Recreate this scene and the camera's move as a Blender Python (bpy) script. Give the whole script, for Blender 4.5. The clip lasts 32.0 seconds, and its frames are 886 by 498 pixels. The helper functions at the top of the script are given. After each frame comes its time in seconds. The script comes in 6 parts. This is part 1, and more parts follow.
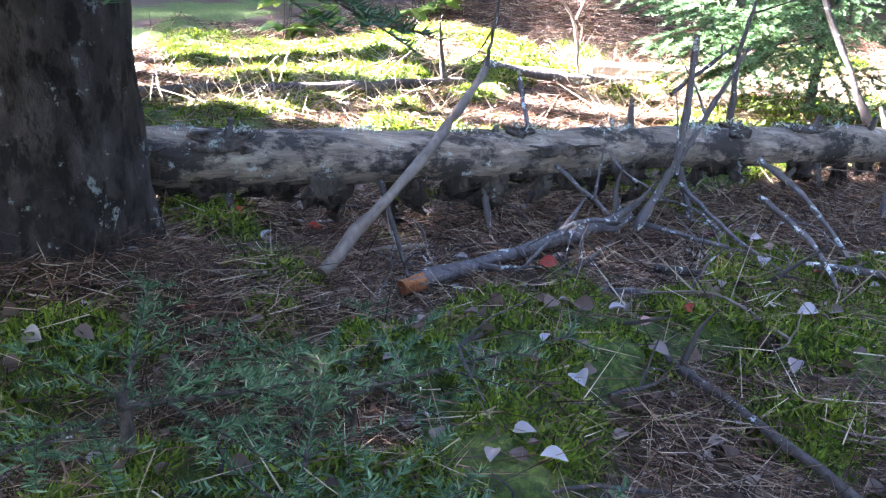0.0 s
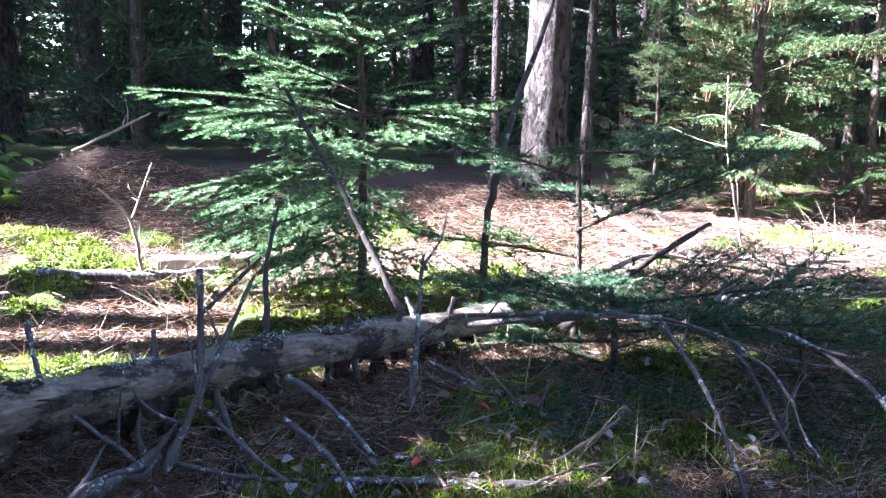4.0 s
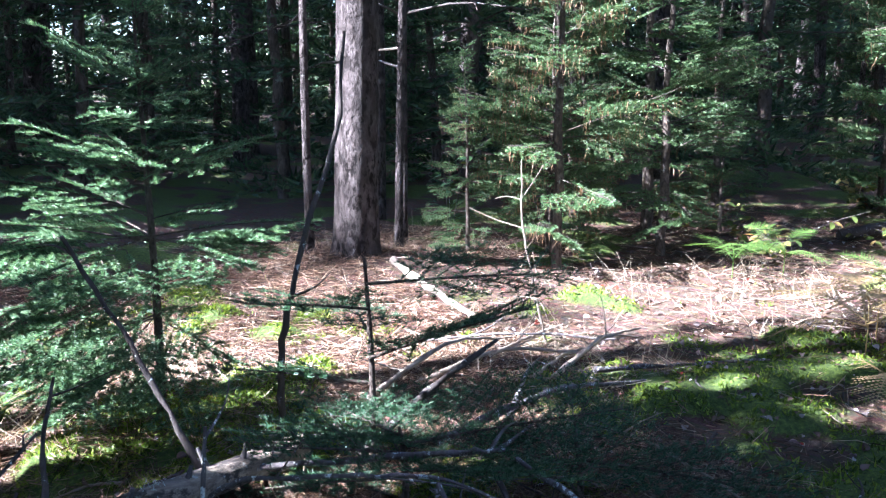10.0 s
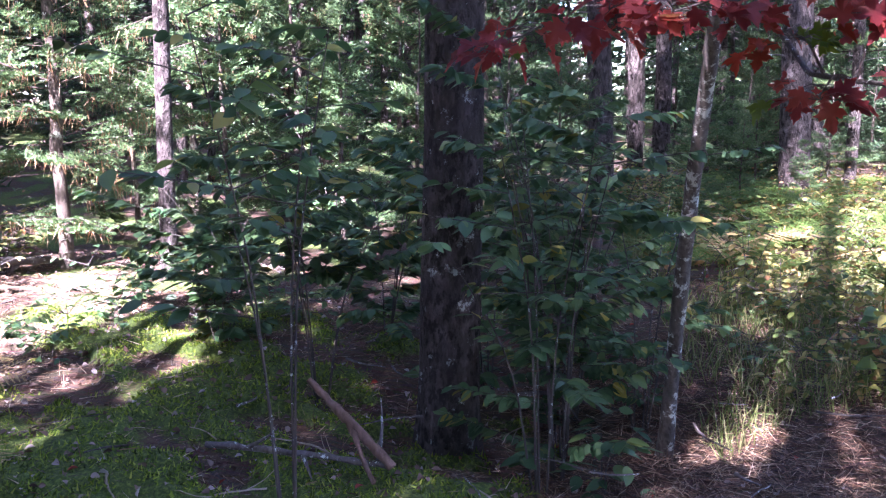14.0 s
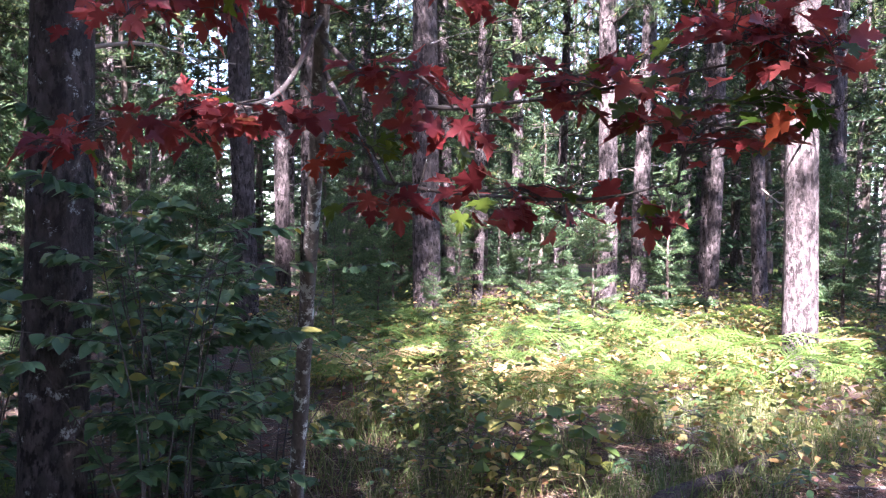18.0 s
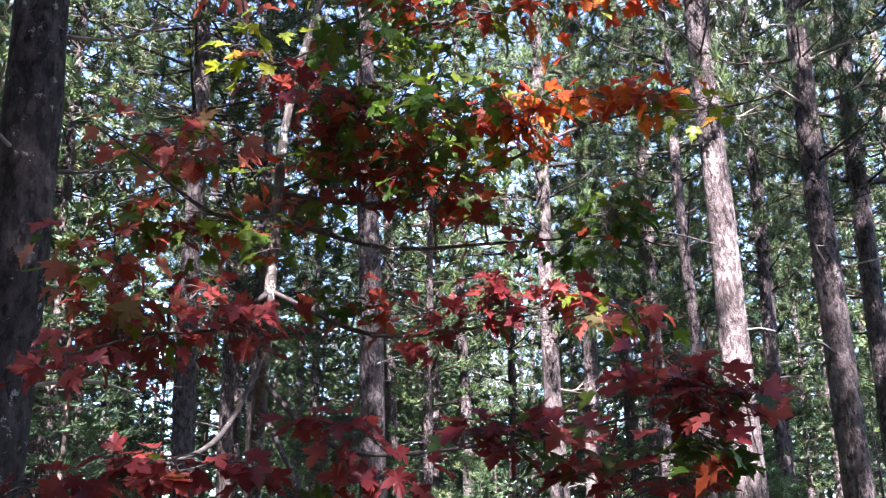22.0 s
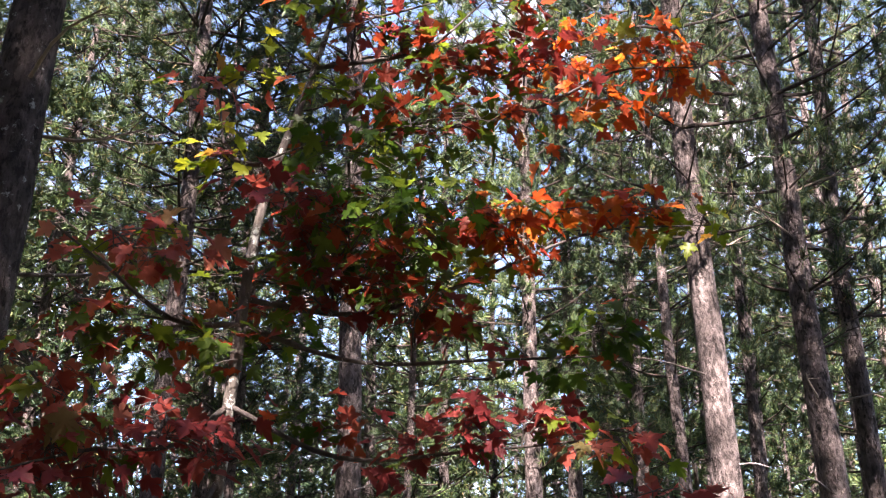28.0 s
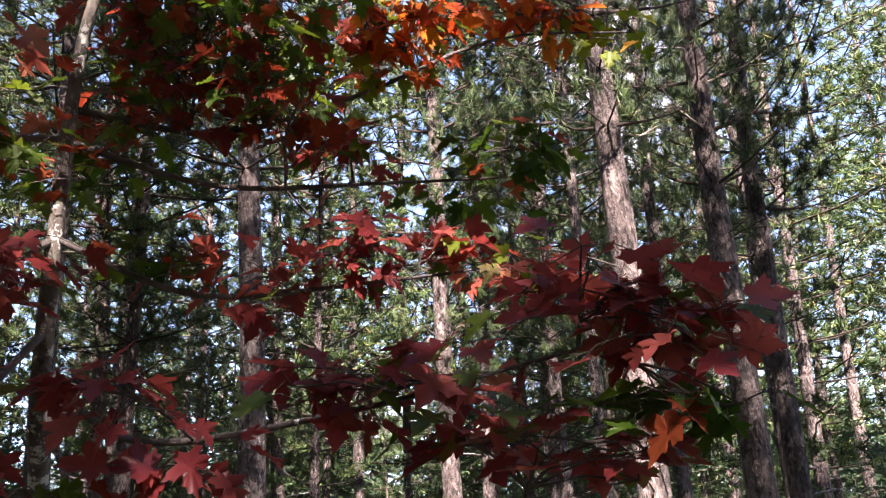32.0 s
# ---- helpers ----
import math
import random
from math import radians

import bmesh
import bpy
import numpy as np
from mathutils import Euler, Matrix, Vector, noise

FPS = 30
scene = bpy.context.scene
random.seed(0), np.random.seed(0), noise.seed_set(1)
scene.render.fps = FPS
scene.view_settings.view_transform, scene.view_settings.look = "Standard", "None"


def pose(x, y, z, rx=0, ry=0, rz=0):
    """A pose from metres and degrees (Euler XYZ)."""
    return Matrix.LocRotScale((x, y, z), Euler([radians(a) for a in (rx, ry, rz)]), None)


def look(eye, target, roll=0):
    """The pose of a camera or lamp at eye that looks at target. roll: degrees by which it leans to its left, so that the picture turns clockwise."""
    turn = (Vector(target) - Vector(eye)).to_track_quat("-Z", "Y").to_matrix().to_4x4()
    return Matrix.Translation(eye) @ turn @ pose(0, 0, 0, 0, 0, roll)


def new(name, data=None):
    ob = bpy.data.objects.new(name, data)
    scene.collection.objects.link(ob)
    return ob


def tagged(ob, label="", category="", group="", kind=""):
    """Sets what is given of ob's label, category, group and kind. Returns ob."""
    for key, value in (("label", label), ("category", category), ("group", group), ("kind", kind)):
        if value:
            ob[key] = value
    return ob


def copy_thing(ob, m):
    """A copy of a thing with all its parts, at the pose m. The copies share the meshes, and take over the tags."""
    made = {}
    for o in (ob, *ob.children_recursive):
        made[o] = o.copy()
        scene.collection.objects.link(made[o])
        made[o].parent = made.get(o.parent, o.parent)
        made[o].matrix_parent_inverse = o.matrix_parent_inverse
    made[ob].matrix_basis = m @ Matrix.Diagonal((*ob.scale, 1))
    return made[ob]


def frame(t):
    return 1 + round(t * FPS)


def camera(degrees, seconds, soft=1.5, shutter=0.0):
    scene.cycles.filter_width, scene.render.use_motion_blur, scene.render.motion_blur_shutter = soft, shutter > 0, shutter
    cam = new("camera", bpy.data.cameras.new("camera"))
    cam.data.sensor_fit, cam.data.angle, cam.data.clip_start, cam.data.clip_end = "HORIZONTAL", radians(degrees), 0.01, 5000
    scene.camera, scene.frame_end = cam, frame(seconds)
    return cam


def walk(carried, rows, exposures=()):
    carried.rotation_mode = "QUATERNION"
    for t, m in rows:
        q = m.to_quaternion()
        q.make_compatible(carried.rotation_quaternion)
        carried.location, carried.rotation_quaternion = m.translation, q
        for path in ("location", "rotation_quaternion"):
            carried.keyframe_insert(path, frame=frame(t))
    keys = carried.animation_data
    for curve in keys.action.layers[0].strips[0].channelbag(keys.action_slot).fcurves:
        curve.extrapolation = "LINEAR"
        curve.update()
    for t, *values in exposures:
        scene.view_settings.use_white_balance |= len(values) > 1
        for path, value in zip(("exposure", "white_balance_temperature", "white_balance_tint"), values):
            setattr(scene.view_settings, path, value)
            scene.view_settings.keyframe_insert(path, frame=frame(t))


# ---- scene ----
cam = camera(51.1, 32.0, soft=1.2)
ROWS = [
    (0.0, -0.033, 0.017, 0.698, 70.40, -1.93, -2.67),
    (0.5, 0.001, 0.023, 0.729, 72.50, -1.70, -6.68),
    (1.0, 0.027, 0.045, 0.754, 73.81, -1.58, -10.85),
    (1.5, 0.079, 0.045, 0.802, 74.70, -1.48, -14.45),
    (2.0, 0.123, 0.052, 0.829, 75.12, -0.76, -17.99),
    (2.5, 0.152, 0.044, 0.843, 76.01, -0.68, -20.41),
    (3.0, 0.176, 0.036, 0.866, 77.17, -0.48, -22.19),
    (3.5, 0.198, 0.034, 0.875, 78.60, -0.62, -23.72),
    (4.0, 0.235, 0.030, 0.887, 79.74, -0.36, -25.86),
    (4.5, 0.260, 0.023, 0.907, 80.65, 0.35, -27.61),
    (6.5, 0.242, 0.002, 0.874, 81.73, 0.47, -29.70),
    (7.0, 0.244, 0.004, 0.879, 81.69, 0.74, -29.71),
    (7.5, 0.241, 0.013, 0.882, 81.97, 0.63, -29.79),
    (8.0, 0.243, 0.021, 0.884, 82.19, 0.51, -29.82),
    (8.5, 0.257, 0.024, 0.914, 82.48, 0.28, -30.43),
    (9.0, 0.291, 0.022, 1.023, 82.42, -0.45, -31.59),
    (9.5, 0.322, -0.007, 1.197, 80.52, -0.15, -32.97),
    (10.0, 0.402, -0.034, 1.357, 79.11, 0.52, -35.83),
    (10.5, 0.462, -0.066, 1.426, 78.47, 1.21, -39.04),
    (11.0, 0.528, -0.110, 1.461, 78.57, 1.67, -42.41),
    (11.5, 0.584, -0.149, 1.466, 79.81, 2.78, -52.22),
    (12.0, 0.590, -0.244, 1.472, 78.74, 2.51, -61.11),
    (12.5, 0.563, -0.339, 1.491, 78.06, 2.10, -68.84),
    (13.0, 0.576, -0.439, 1.516, 78.50, 1.45, -77.01),
    (13.5, 0.575, -0.493, 1.514, 79.34, 0.57, -81.78),
    (14.0, 0.582, -0.543, 1.530, 80.13, 0.05, -85.35),
    (14.5, 0.592, -0.584, 1.537, 80.45, -0.78, -88.87),
    (15.0, 0.575, -0.636, 1.546, 80.50, -1.43, -92.93),
    (15.5, 0.546, -0.683, 1.574, 80.83, -1.93, -97.59),
    (17.5, 0.589, -0.725, 1.473, 87.35, -1.33, -105.56),
    (18.0, 0.583, -0.720, 1.469, 88.24, -1.27, -106.13),
    (18.5, 0.574, -0.723, 1.486, 89.36, -1.39, -107.39),
    (19.0, 0.556, -0.717, 1.491, 92.46, -1.10, -108.74),
    (19.5, 0.555, -0.725, 1.512, 96.03, -0.57, -108.61),
    (20.0, 0.550, -0.726, 1.519, 99.00, -0.25, -108.26),
    (20.5, 0.542, -0.732, 1.533, 101.14, 0.08, -108.56),
    (21.0, 0.542, -0.735, 1.539, 103.29, 0.42, -108.80),
    (21.5, 0.533, -0.730, 1.547, 105.56, 0.30, -108.82),
    (22.0, 0.534, -0.740, 1.551, 107.35, 0.23, -109.02),
    (22.5, 0.535, -0.748, 1.554, 108.80, 0.05, -109.03),
    (23.0, 0.537, -0.749, 1.560, 110.43, -0.17, -109.10),
    (23.5, 0.532, -0.741, 1.570, 111.84, -0.08, -109.04),
    (24.0, 0.530, -0.745, 1.569, 113.00, 0.14, -109.11),
    (24.5, 0.520, -0.743, 1.572, 113.43, -0.05, -109.39),
    (26.5, 0.573, -0.769, 1.597, 114.14, -1.20, -110.03),
    (27.0, 0.622, -0.789, 1.600, 114.55, -1.80, -110.28),
    (27.5, 0.684, -0.808, 1.583, 114.26, -1.19, -110.38),
    (28.0, 0.719, -0.830, 1.590, 115.02, -1.05, -110.40),
    (28.5, 0.717, -0.837, 1.574, 113.84, -1.60, -109.91),
    (29.0, 0.765, -0.852, 1.564, 111.11, -1.56, -110.59),
    (29.5, 0.835, -0.849, 1.561, 111.87, -0.75, -111.96),
    (30.0, 0.883, -0.856, 1.572, 114.14, 0.46, -113.58),
    (30.5, 0.944, -0.893, 1.573, 115.79, 1.05, -113.79),
    (31.0, 1.059, -0.990, 1.545, 116.38, 0.77, -112.97),
    (31.5, 1.096, -1.048, 1.500, 114.13, 0.34, -112.58),
    (32.0, 1.200, -1.091, 1.487, 110.55, 2.18, -115.00),
]
EXPOSURES = [(0.0, 3.45, 6200, 22), (1.0, 3.08, 6100, 27), (2.0, 2.65, 6000, 22), (3.0, 2.45, 5700, 22), (4.0, 2.2, 5600, 22), (7.0, 1.95, 5550, 23), (10.0, 1.5, 5400, 18), (12.0, 1.3, 5100, 15),
             (13.0, 2.25, 5450, 31), (13.5, 2.42, 5700, 39), (15.5, 2.4, 5850, 42), (18.0, 2.14, 6050, 37), (21.0, 2.0, 6050, 28), (22.0, 1.82, 6150, 27), (24.0, 1.4, 6600, 28), (32.0, 1.3, 7300, 28)]
BASE_EXPOSURE = 2.3
walk(cam, [(t, pose(x, y, z, rx, ry, rz)) for t, x, y, z, rx, ry, rz in ROWS], [(t, e + BASE_EXPOSURE, k, tint) for t, e, k, tint in EXPOSURES])

# ---- daylight ----
SUN_AWAY = Vector((0.94, -0.33, -0.90)).normalized()   # the way the sunlight travels
SUN_ELEV = math.asin(-SUN_AWAY.z)
world = bpy.data.worlds.new("sky")
scene.world = world
world.use_nodes = True
wn = world.node_tree.nodes
sky = wn.new("ShaderNodeTexSky")
sky.sky_type = "NISHITA"
sky.sun_disc = False
sky.dust_density, sky.ozone_density = 0.6, 4.0
sky.sun_elevation = SUN_ELEV
sky.sun_rotation = math.atan2(-SUN_AWAY.x, -SUN_AWAY.y)
# fair-weather clouds over the whole sky
cloud_at, cloud_noise = wn.new("ShaderNodeTexCoord"), wn.new("ShaderNodeTexNoise")
cloud_ramp, cloud_mix = wn.new("ShaderNodeValToRGB"), wn.new("ShaderNodeMix")
cloud_noise.inputs["Scale"].default_value, cloud_noise.inputs["Detail"].default_value, cloud_noise.inputs["Roughness"].default_value = 2.6, 8, 0.6
cloud_ramp.color_ramp.elements[0].position, cloud_ramp.color_ramp.elements[1].position = 0.57, 0.69
cloud_mix.data_type = "RGBA"
cloud_mix.inputs[7].default_value = (6.0, 6.1, 6.3, 1)
for a, c in ((cloud_at.outputs["Generated"], cloud_noise.inputs["Vector"]), (cloud_noise.outputs["Fac"], cloud_ramp.inputs[0]), (cloud_ramp.outputs[0], cloud_mix.inputs[0]), (sky.outputs[0], cloud_mix.inputs[6]), (cloud_mix.outputs[2], wn["Background"].inputs[0])):
    world.node_tree.links.new(a, c)
wn["Background"].inputs[1].default_value = 0.062
sun_data = bpy.data.lights.new("sun", "SUN")
sun_data.energy = 5.0
sun_data.angle = radians(0.6)
sun_data.color = (1.0, 0.96, 0.91)
sun = new("sun", sun_data)
sun.matrix_world = look((0, 0, 30), Vector((0, 0, 30)) + SUN_AWAY)


# ---- materials ----
def material(name):
    m = bpy.data.materials.new(name)
    m.use_nodes = True
    return m, m.node_tree.nodes, m.node_tree.links, m.node_tree.nodes["Principled BSDF"]


def ramp(nodes, links, fac, stops):
    r = nodes.new("ShaderNodeValToRGB")
    while len(r.color_ramp.elements) < len(stops):
        r.color_ramp.elements.new(0.5)
    for e, (p, c) in zip(r.color_ramp.elements, stops):
        e.position, e.color = p, (*c, 1)
    links.new(fac, r.inputs[0])
    return r.outputs[0]


def coords(nodes, links, scale=(1, 1, 1), kind="Object"):
    tc, mp = nodes.new("ShaderNodeTexCoord"), nodes.new("ShaderNodeMapping")
    mp.inputs["Scale"].default_value = scale
    links.new(tc.outputs[kind], mp.inputs[0])
    return mp.outputs[0]


def noise_tex(nodes, links, vec, scale, detail=6, rough=0.6):
    n = nodes.new("ShaderNodeTexNoise")
    n.inputs["Scale"].default_value, n.inputs["Detail"].default_value, n.inputs["Roughness"].default_value = scale, detail, rough
    links.new(vec, n.inputs["Vector"])
    return n.outputs["Fac"]


def mix(nodes, links, fac, a, b, mode="MIX"):
    m = nodes.new("ShaderNodeMix")
    m.data_type, m.blend_type = "RGBA", mode
    for sock, v in ((m.inputs[0], fac), (m.inputs[6], a), (m.inputs[7], b)):
        if isinstance(v, (int, float)):
            sock.default_value = v
        elif isinstance(v, tuple):
            sock.default_value = (*v, 1)
        else:
            links.new(v, sock)
    return m.outputs[2]


def bump(nodes, links, bsdf, height, strength, dist):
    b = nodes.new("ShaderNodeBump")
    b.inputs["Strength"].default_value, b.inputs["Distance"].default_value = strength, dist
    links.new(height, b.inputs["Height"])
    links.new(b.outputs[0], bsdf.inputs["Normal"])


def bark(name, furrow, plate, pale, lichen, scale=22.0, lichen_at=0.62, depth=0.012):
    """Scaly bark: flakes of different tints, ragged dark cracks that run up the stem, and patches of lichen."""
    m, n, l, b = material(name)
    v = coords(n, l, (1, 1, 0.48))
    plates = noise_tex(n, l, v, scale * 0.95, 7, 0.66)
    tone = noise_tex(n, l, coords(n, l, (1, 1, 0.55)), scale * 0.75, 3, 0.5)
    fine = noise_tex(n, l, v, scale * 4.0, 6, 0.75)
    wide = noise_tex(n, l, coords(n, l), 2.3, 4)
    flake = ramp(n, l, tone, [(0.32, tuple(0.6 * x for x in plate)), (0.48, plate), (0.62, pale), (0.75, tuple(0.5 * (a + c) for a, c in zip(pale, plate)))])
    flake = mix(n, l, fine, tuple(0.5 * x for x in plate), flake)
    crack = ramp(n, l, plates, [(0.42, (1, 1, 1)), (0.51, (0, 0, 0))])
    c3 = mix(n, l, crack, flake, furrow)
    c3 = mix(n, l, ramp(n, l, wide, [(0.35, (0, 0, 0)), (0.7, (0.8, 0.8, 0.8))]), c3, tuple(0.5 * x for x in plate))
    spot = noise_tex(n, l, coords(n, l), 13.0, 6, 0.75)
    mask = ramp(n, l, spot, [(lichen_at, (0, 0, 0)), (lichen_at + 0.05, (1, 1, 1))])
    l.new(mix(n, l, mask, c3, lichen), b.inputs["Base Color"])
    b.inputs["Roughness"].default_value = 0.92
    b.inputs["Specular IOR Level"].default_value = 0.25
    h = n.new("ShaderNodeMath")
    h.operation = "MULTIPLY_ADD"
    l.new(fine, h.inputs[0])
    h.inputs[1].default_value = 0.3
    l.new(ramp(n, l, plates, [(0.36, (0, 0, 0)), (0.60, (1, 1, 1))]), h.inputs[2])
    bump(n, l, b, h.outputs[0], 1.0, depth)
    return m


def wood(name, dark, light, lichen=(0.42, 0.47, 0.43), lichen_at=0.66):
    """Dead wood: long grain, grey weathering, crusts of lichen."""
    m, n, l, b = material(name)
    g = noise_tex(n, l, coords(n, l, (9, 9, 1.2)), 6.0, 8, 0.65)
    big = noise_tex(n, l, coords(n, l), 7.0, 5)
    c = ramp(n, l, g, [(0.3, dark), (0.7, light)])
    c = mix(n, l, big, c, tuple(0.6 * a for a in dark))
    spot = noise_tex(n, l, coords(n, l), 30.0, 6, 0.75)
    mask = ramp(n, l, spot, [(lichen_at, (0, 0, 0)), (lichen_at + 0.03, (1, 1, 1))])
    l.new(mix(n, l, mask, c, lichen), b.inputs["Base Color"])
    b.inputs["Roughness"].default_value = 0.9
    bump(n, l, b, g, 1.0, 0.008)
    return m


def log_wood(name):
    """A barkless log: tan and grey streaks along it, ragged dark rind, short checks and pale lichen."""
    m, n, l, b = material(name)
    v = coords(n, l, (1.1, 9, 9))
    g = noise_tex(n, l, v, 5.0, 9, 0.7)
    streak = noise_tex(n, l, coords(n, l, (1.0, 5, 5)), 4.0, 6, 0.65)
    c = ramp(n, l, g, [(0.3, (0.08, 0.06, 0.047)), (0.5, (0.28, 0.215, 0.165)), (0.7, (0.56, 0.46, 0.35))])
    c = mix(n, l, ramp(n, l, streak, [(0.42, (0, 0, 0)), (0.62, (0.5, 0.5, 0.5))]), c, (0.16, 0.14, 0.125))
    rind = noise_tex(n, l, coords(n, l, (0.6, 1, 1)), 13.0, 8, 0.75)
    c = mix(n, l, ramp(n, l, rind, [(0.48, (0, 0, 0)), (0.56, (0.95, 0.95, 0.95))]), c, (0.035, 0.029, 0.026))
    spot = noise_tex(n, l, coords(n, l), 17.0, 7, 0.8)
    mask = ramp(n, l, spot, [(0.61, (0, 0, 0)), (0.65, (1, 1, 1))])
    l.new(mix(n, l, mask, c, (0.44, 0.46, 0.44)), b.inputs["Base Color"])
    b.inputs["Roughness"].default_value = 0.9
    h = n.new("ShaderNodeMath")
    h.operation = "ADD"
    l.new(g, h.inputs[0])
    l.new(rind, h.inputs[1])
    bump(n, l, b, h.outputs[0], 0.9, 0.012)
    return m


def foliage(name, stops, source="island", through_light=0.35, rough=0.55):
    """Leaves or needles: each its own tint, partly letting light through."""
    m, n, l, b = material(name)
    if source == "island":
        r = n.new("ShaderNodeNewGeometry").outputs["Random Per Island"]
    else:
        r = n.new("ShaderNodeObjectInfo").outputs["Random"]
    c = ramp(n, l, r, stops)
    v = noise_tex(n, l, coords(n, l), 30.0, 4)
    c = mix(n, l, 0.35, c, mix(n, l, v, (0.25, 0.25, 0.2), (1, 1, 1)), "MULTIPLY")
    l.new(c, b.inputs["Base Color"])
    b.inputs["Roughness"].default_value = rough
    b.inputs["Specular IOR Level"].default_value = 0.35
    tr, mx = n.new("ShaderNodeBsdfTranslucent"), n.new("ShaderNodeMixShader")
    l.new(mix(n, l, 0.5, c, (1.0, 0.95, 0.5), "MULTIPLY"), tr.inputs[0])
    mx.inputs[0].default_value = through_light
    l.new(b.outputs[0], mx.inputs[1])
    l.new(tr.outputs[0], mx.inputs[2])
    l.new(mx.outputs[0], n["Material Output"].inputs[0])
    return m


BARK_PINE = bark("pine_bark", (0.018, 0.014, 0.013), (0.15, 0.122, 0.117), (0.34, 0.29, 0.28), (0.40, 0.40, 0.39), 24, 0.66, 0.035)
BARK_DARK = bark("dark_pine_bark", (0.020, 0.016, 0.015), (0.12, 0.10, 0.096), (0.26, 0.22, 0.21), (0.44, 0.48, 0.46), 28, 0.60, 0.035)
LIMB_BARK = bark("limb_bark", (0.018, 0.014, 0.012), (0.05, 0.038, 0.032), (0.085, 0.066, 0.056), (0.17, 0.18, 0.165), 50, 0.68, 0.003)
BARK_SPRUCE = bark("spruce_bark", (0.05, 0.04, 0.035), (0.15, 0.12, 0.10), (0.24, 0.2, 0.17), (0.32, 0.35, 0.3), 60, 0.6, 0.004)
BARK_LICHEN = bark("lichened_bark", (0.07, 0.06, 0.055), (0.17, 0.15, 0.135), (0.25, 0.23, 0.2), (0.50, 0.53, 0.50), 55, 0.55, 0.003)
BARK_LOG = bark("log_bark", (0.03, 0.022, 0.018), (0.10, 0.075, 0.060), (0.19, 0.15, 0.125), (0.42, 0.44, 0.40), 40, 0.62, 0.008)
LOG_WOOD = log_wood("bare_log_wood")
DEAD_WOOD = wood("grey_dead_wood", (0.085, 0.074, 0.073), (0.27, 0.24, 0.24), (0.50, 0.54, 0.53), 0.57)
POLE_WOOD = wood("grey_tan_pole", (0.16, 0.12, 0.10), (0.36, 0.30, 0.25), (0.46, 0.48, 0.45), 0.68)
DARK_TWIG = wood("dark_twig", (0.048, 0.04, 0.037), (0.15, 0.125, 0.115), (0.46, 0.51, 0.50), 0.61)
RED_WOOD = wood("reddish_dead_wood", (0.13, 0.075, 0.055), (0.34, 0.21, 0.16), (0.4, 0.36, 0.32), 0.7)
PALE_WOOD = wood("pale_dead_wood", (0.28, 0.22, 0.17), (0.52, 0.44, 0.36), (0.5, 0.5, 0.46), 0.75)
CUT_WOOD = wood("orange_broken_wood", (0.30, 0.10, 0.03), (0.55, 0.22, 0.08), (0.5, 0.3, 0.1), 0.9)
FIR_NEEDLE = foliage("fir_needles", [(0, (0.045, 0.11, 0.055)), (0.5, (0.11, 0.22, 0.11)), (0.85, (0.21, 0.34, 0.18)), (1, (0.34, 0.45, 0.28))], through_light=0.35, rough=0.4)
# darker copy of FIR_NEEDLE: the shade by the log is put into its colour
SHADED_FIR_NEEDLE = foliage("dark_fir_needles", [(0, (0.025, 0.068, 0.034)), (0.5, (0.05, 0.125, 0.065)), (0.85, (0.09, 0.18, 0.095)), (1, (0.16, 0.25, 0.14))], through_light=0.3, rough=0.42)
SPRUCE_NEEDLE = foliage("spruce_needles", [(0, (0.022, 0.05, 0.026)), (0.6, (0.055, 0.115, 0.055)), (1, (0.12, 0.18, 0.085))], through_light=0.28)
YOUNG_SPRUCE = foliage("young_spruce_needles", [(0, (0.04, 0.085, 0.038)), (0.55, (0.10, 0.19, 0.085)), (0.9, (0.19, 0.29, 0.13)), (1, (0.30, 0.38, 0.18))], through_light=0.35, rough=0.45)
PINE_NEEDLE = foliage("pine_needles", [(0, (0.012, 0.032, 0.014)), (0.55, (0.035, 0.072, 0.026)), (0.92, (0.10, 0.15, 0.045)), (1, (0.22, 0.16, 0.06))], through_light=0.22)
DEAD_NEEDLE = foliage("dead_needles", [(0, (0.14, 0.075, 0.035)), (0.6, (0.27, 0.16, 0.085)), (1, (0.40, 0.29, 0.18))], through_light=0.15)
LITTER = foliage("needle_litter", [(0, (0.022, 0.012, 0.009)), (0.4, (0.10, 0.052, 0.034)), (0.72, (0.27, 0.155, 0.10)), (0.9, (0.48, 0.34, 0.23)), (1, (0.60, 0.50, 0.38))], through_light=0.05)
MOSS = foliage("moss", [(0, (0.03, 0.06, 0.008)), (0.4, (0.13, 0.22, 0.02)), (0.85, (0.27, 0.37, 0.04)), (1, (0.40, 0.44, 0.08))], through_light=0.35)
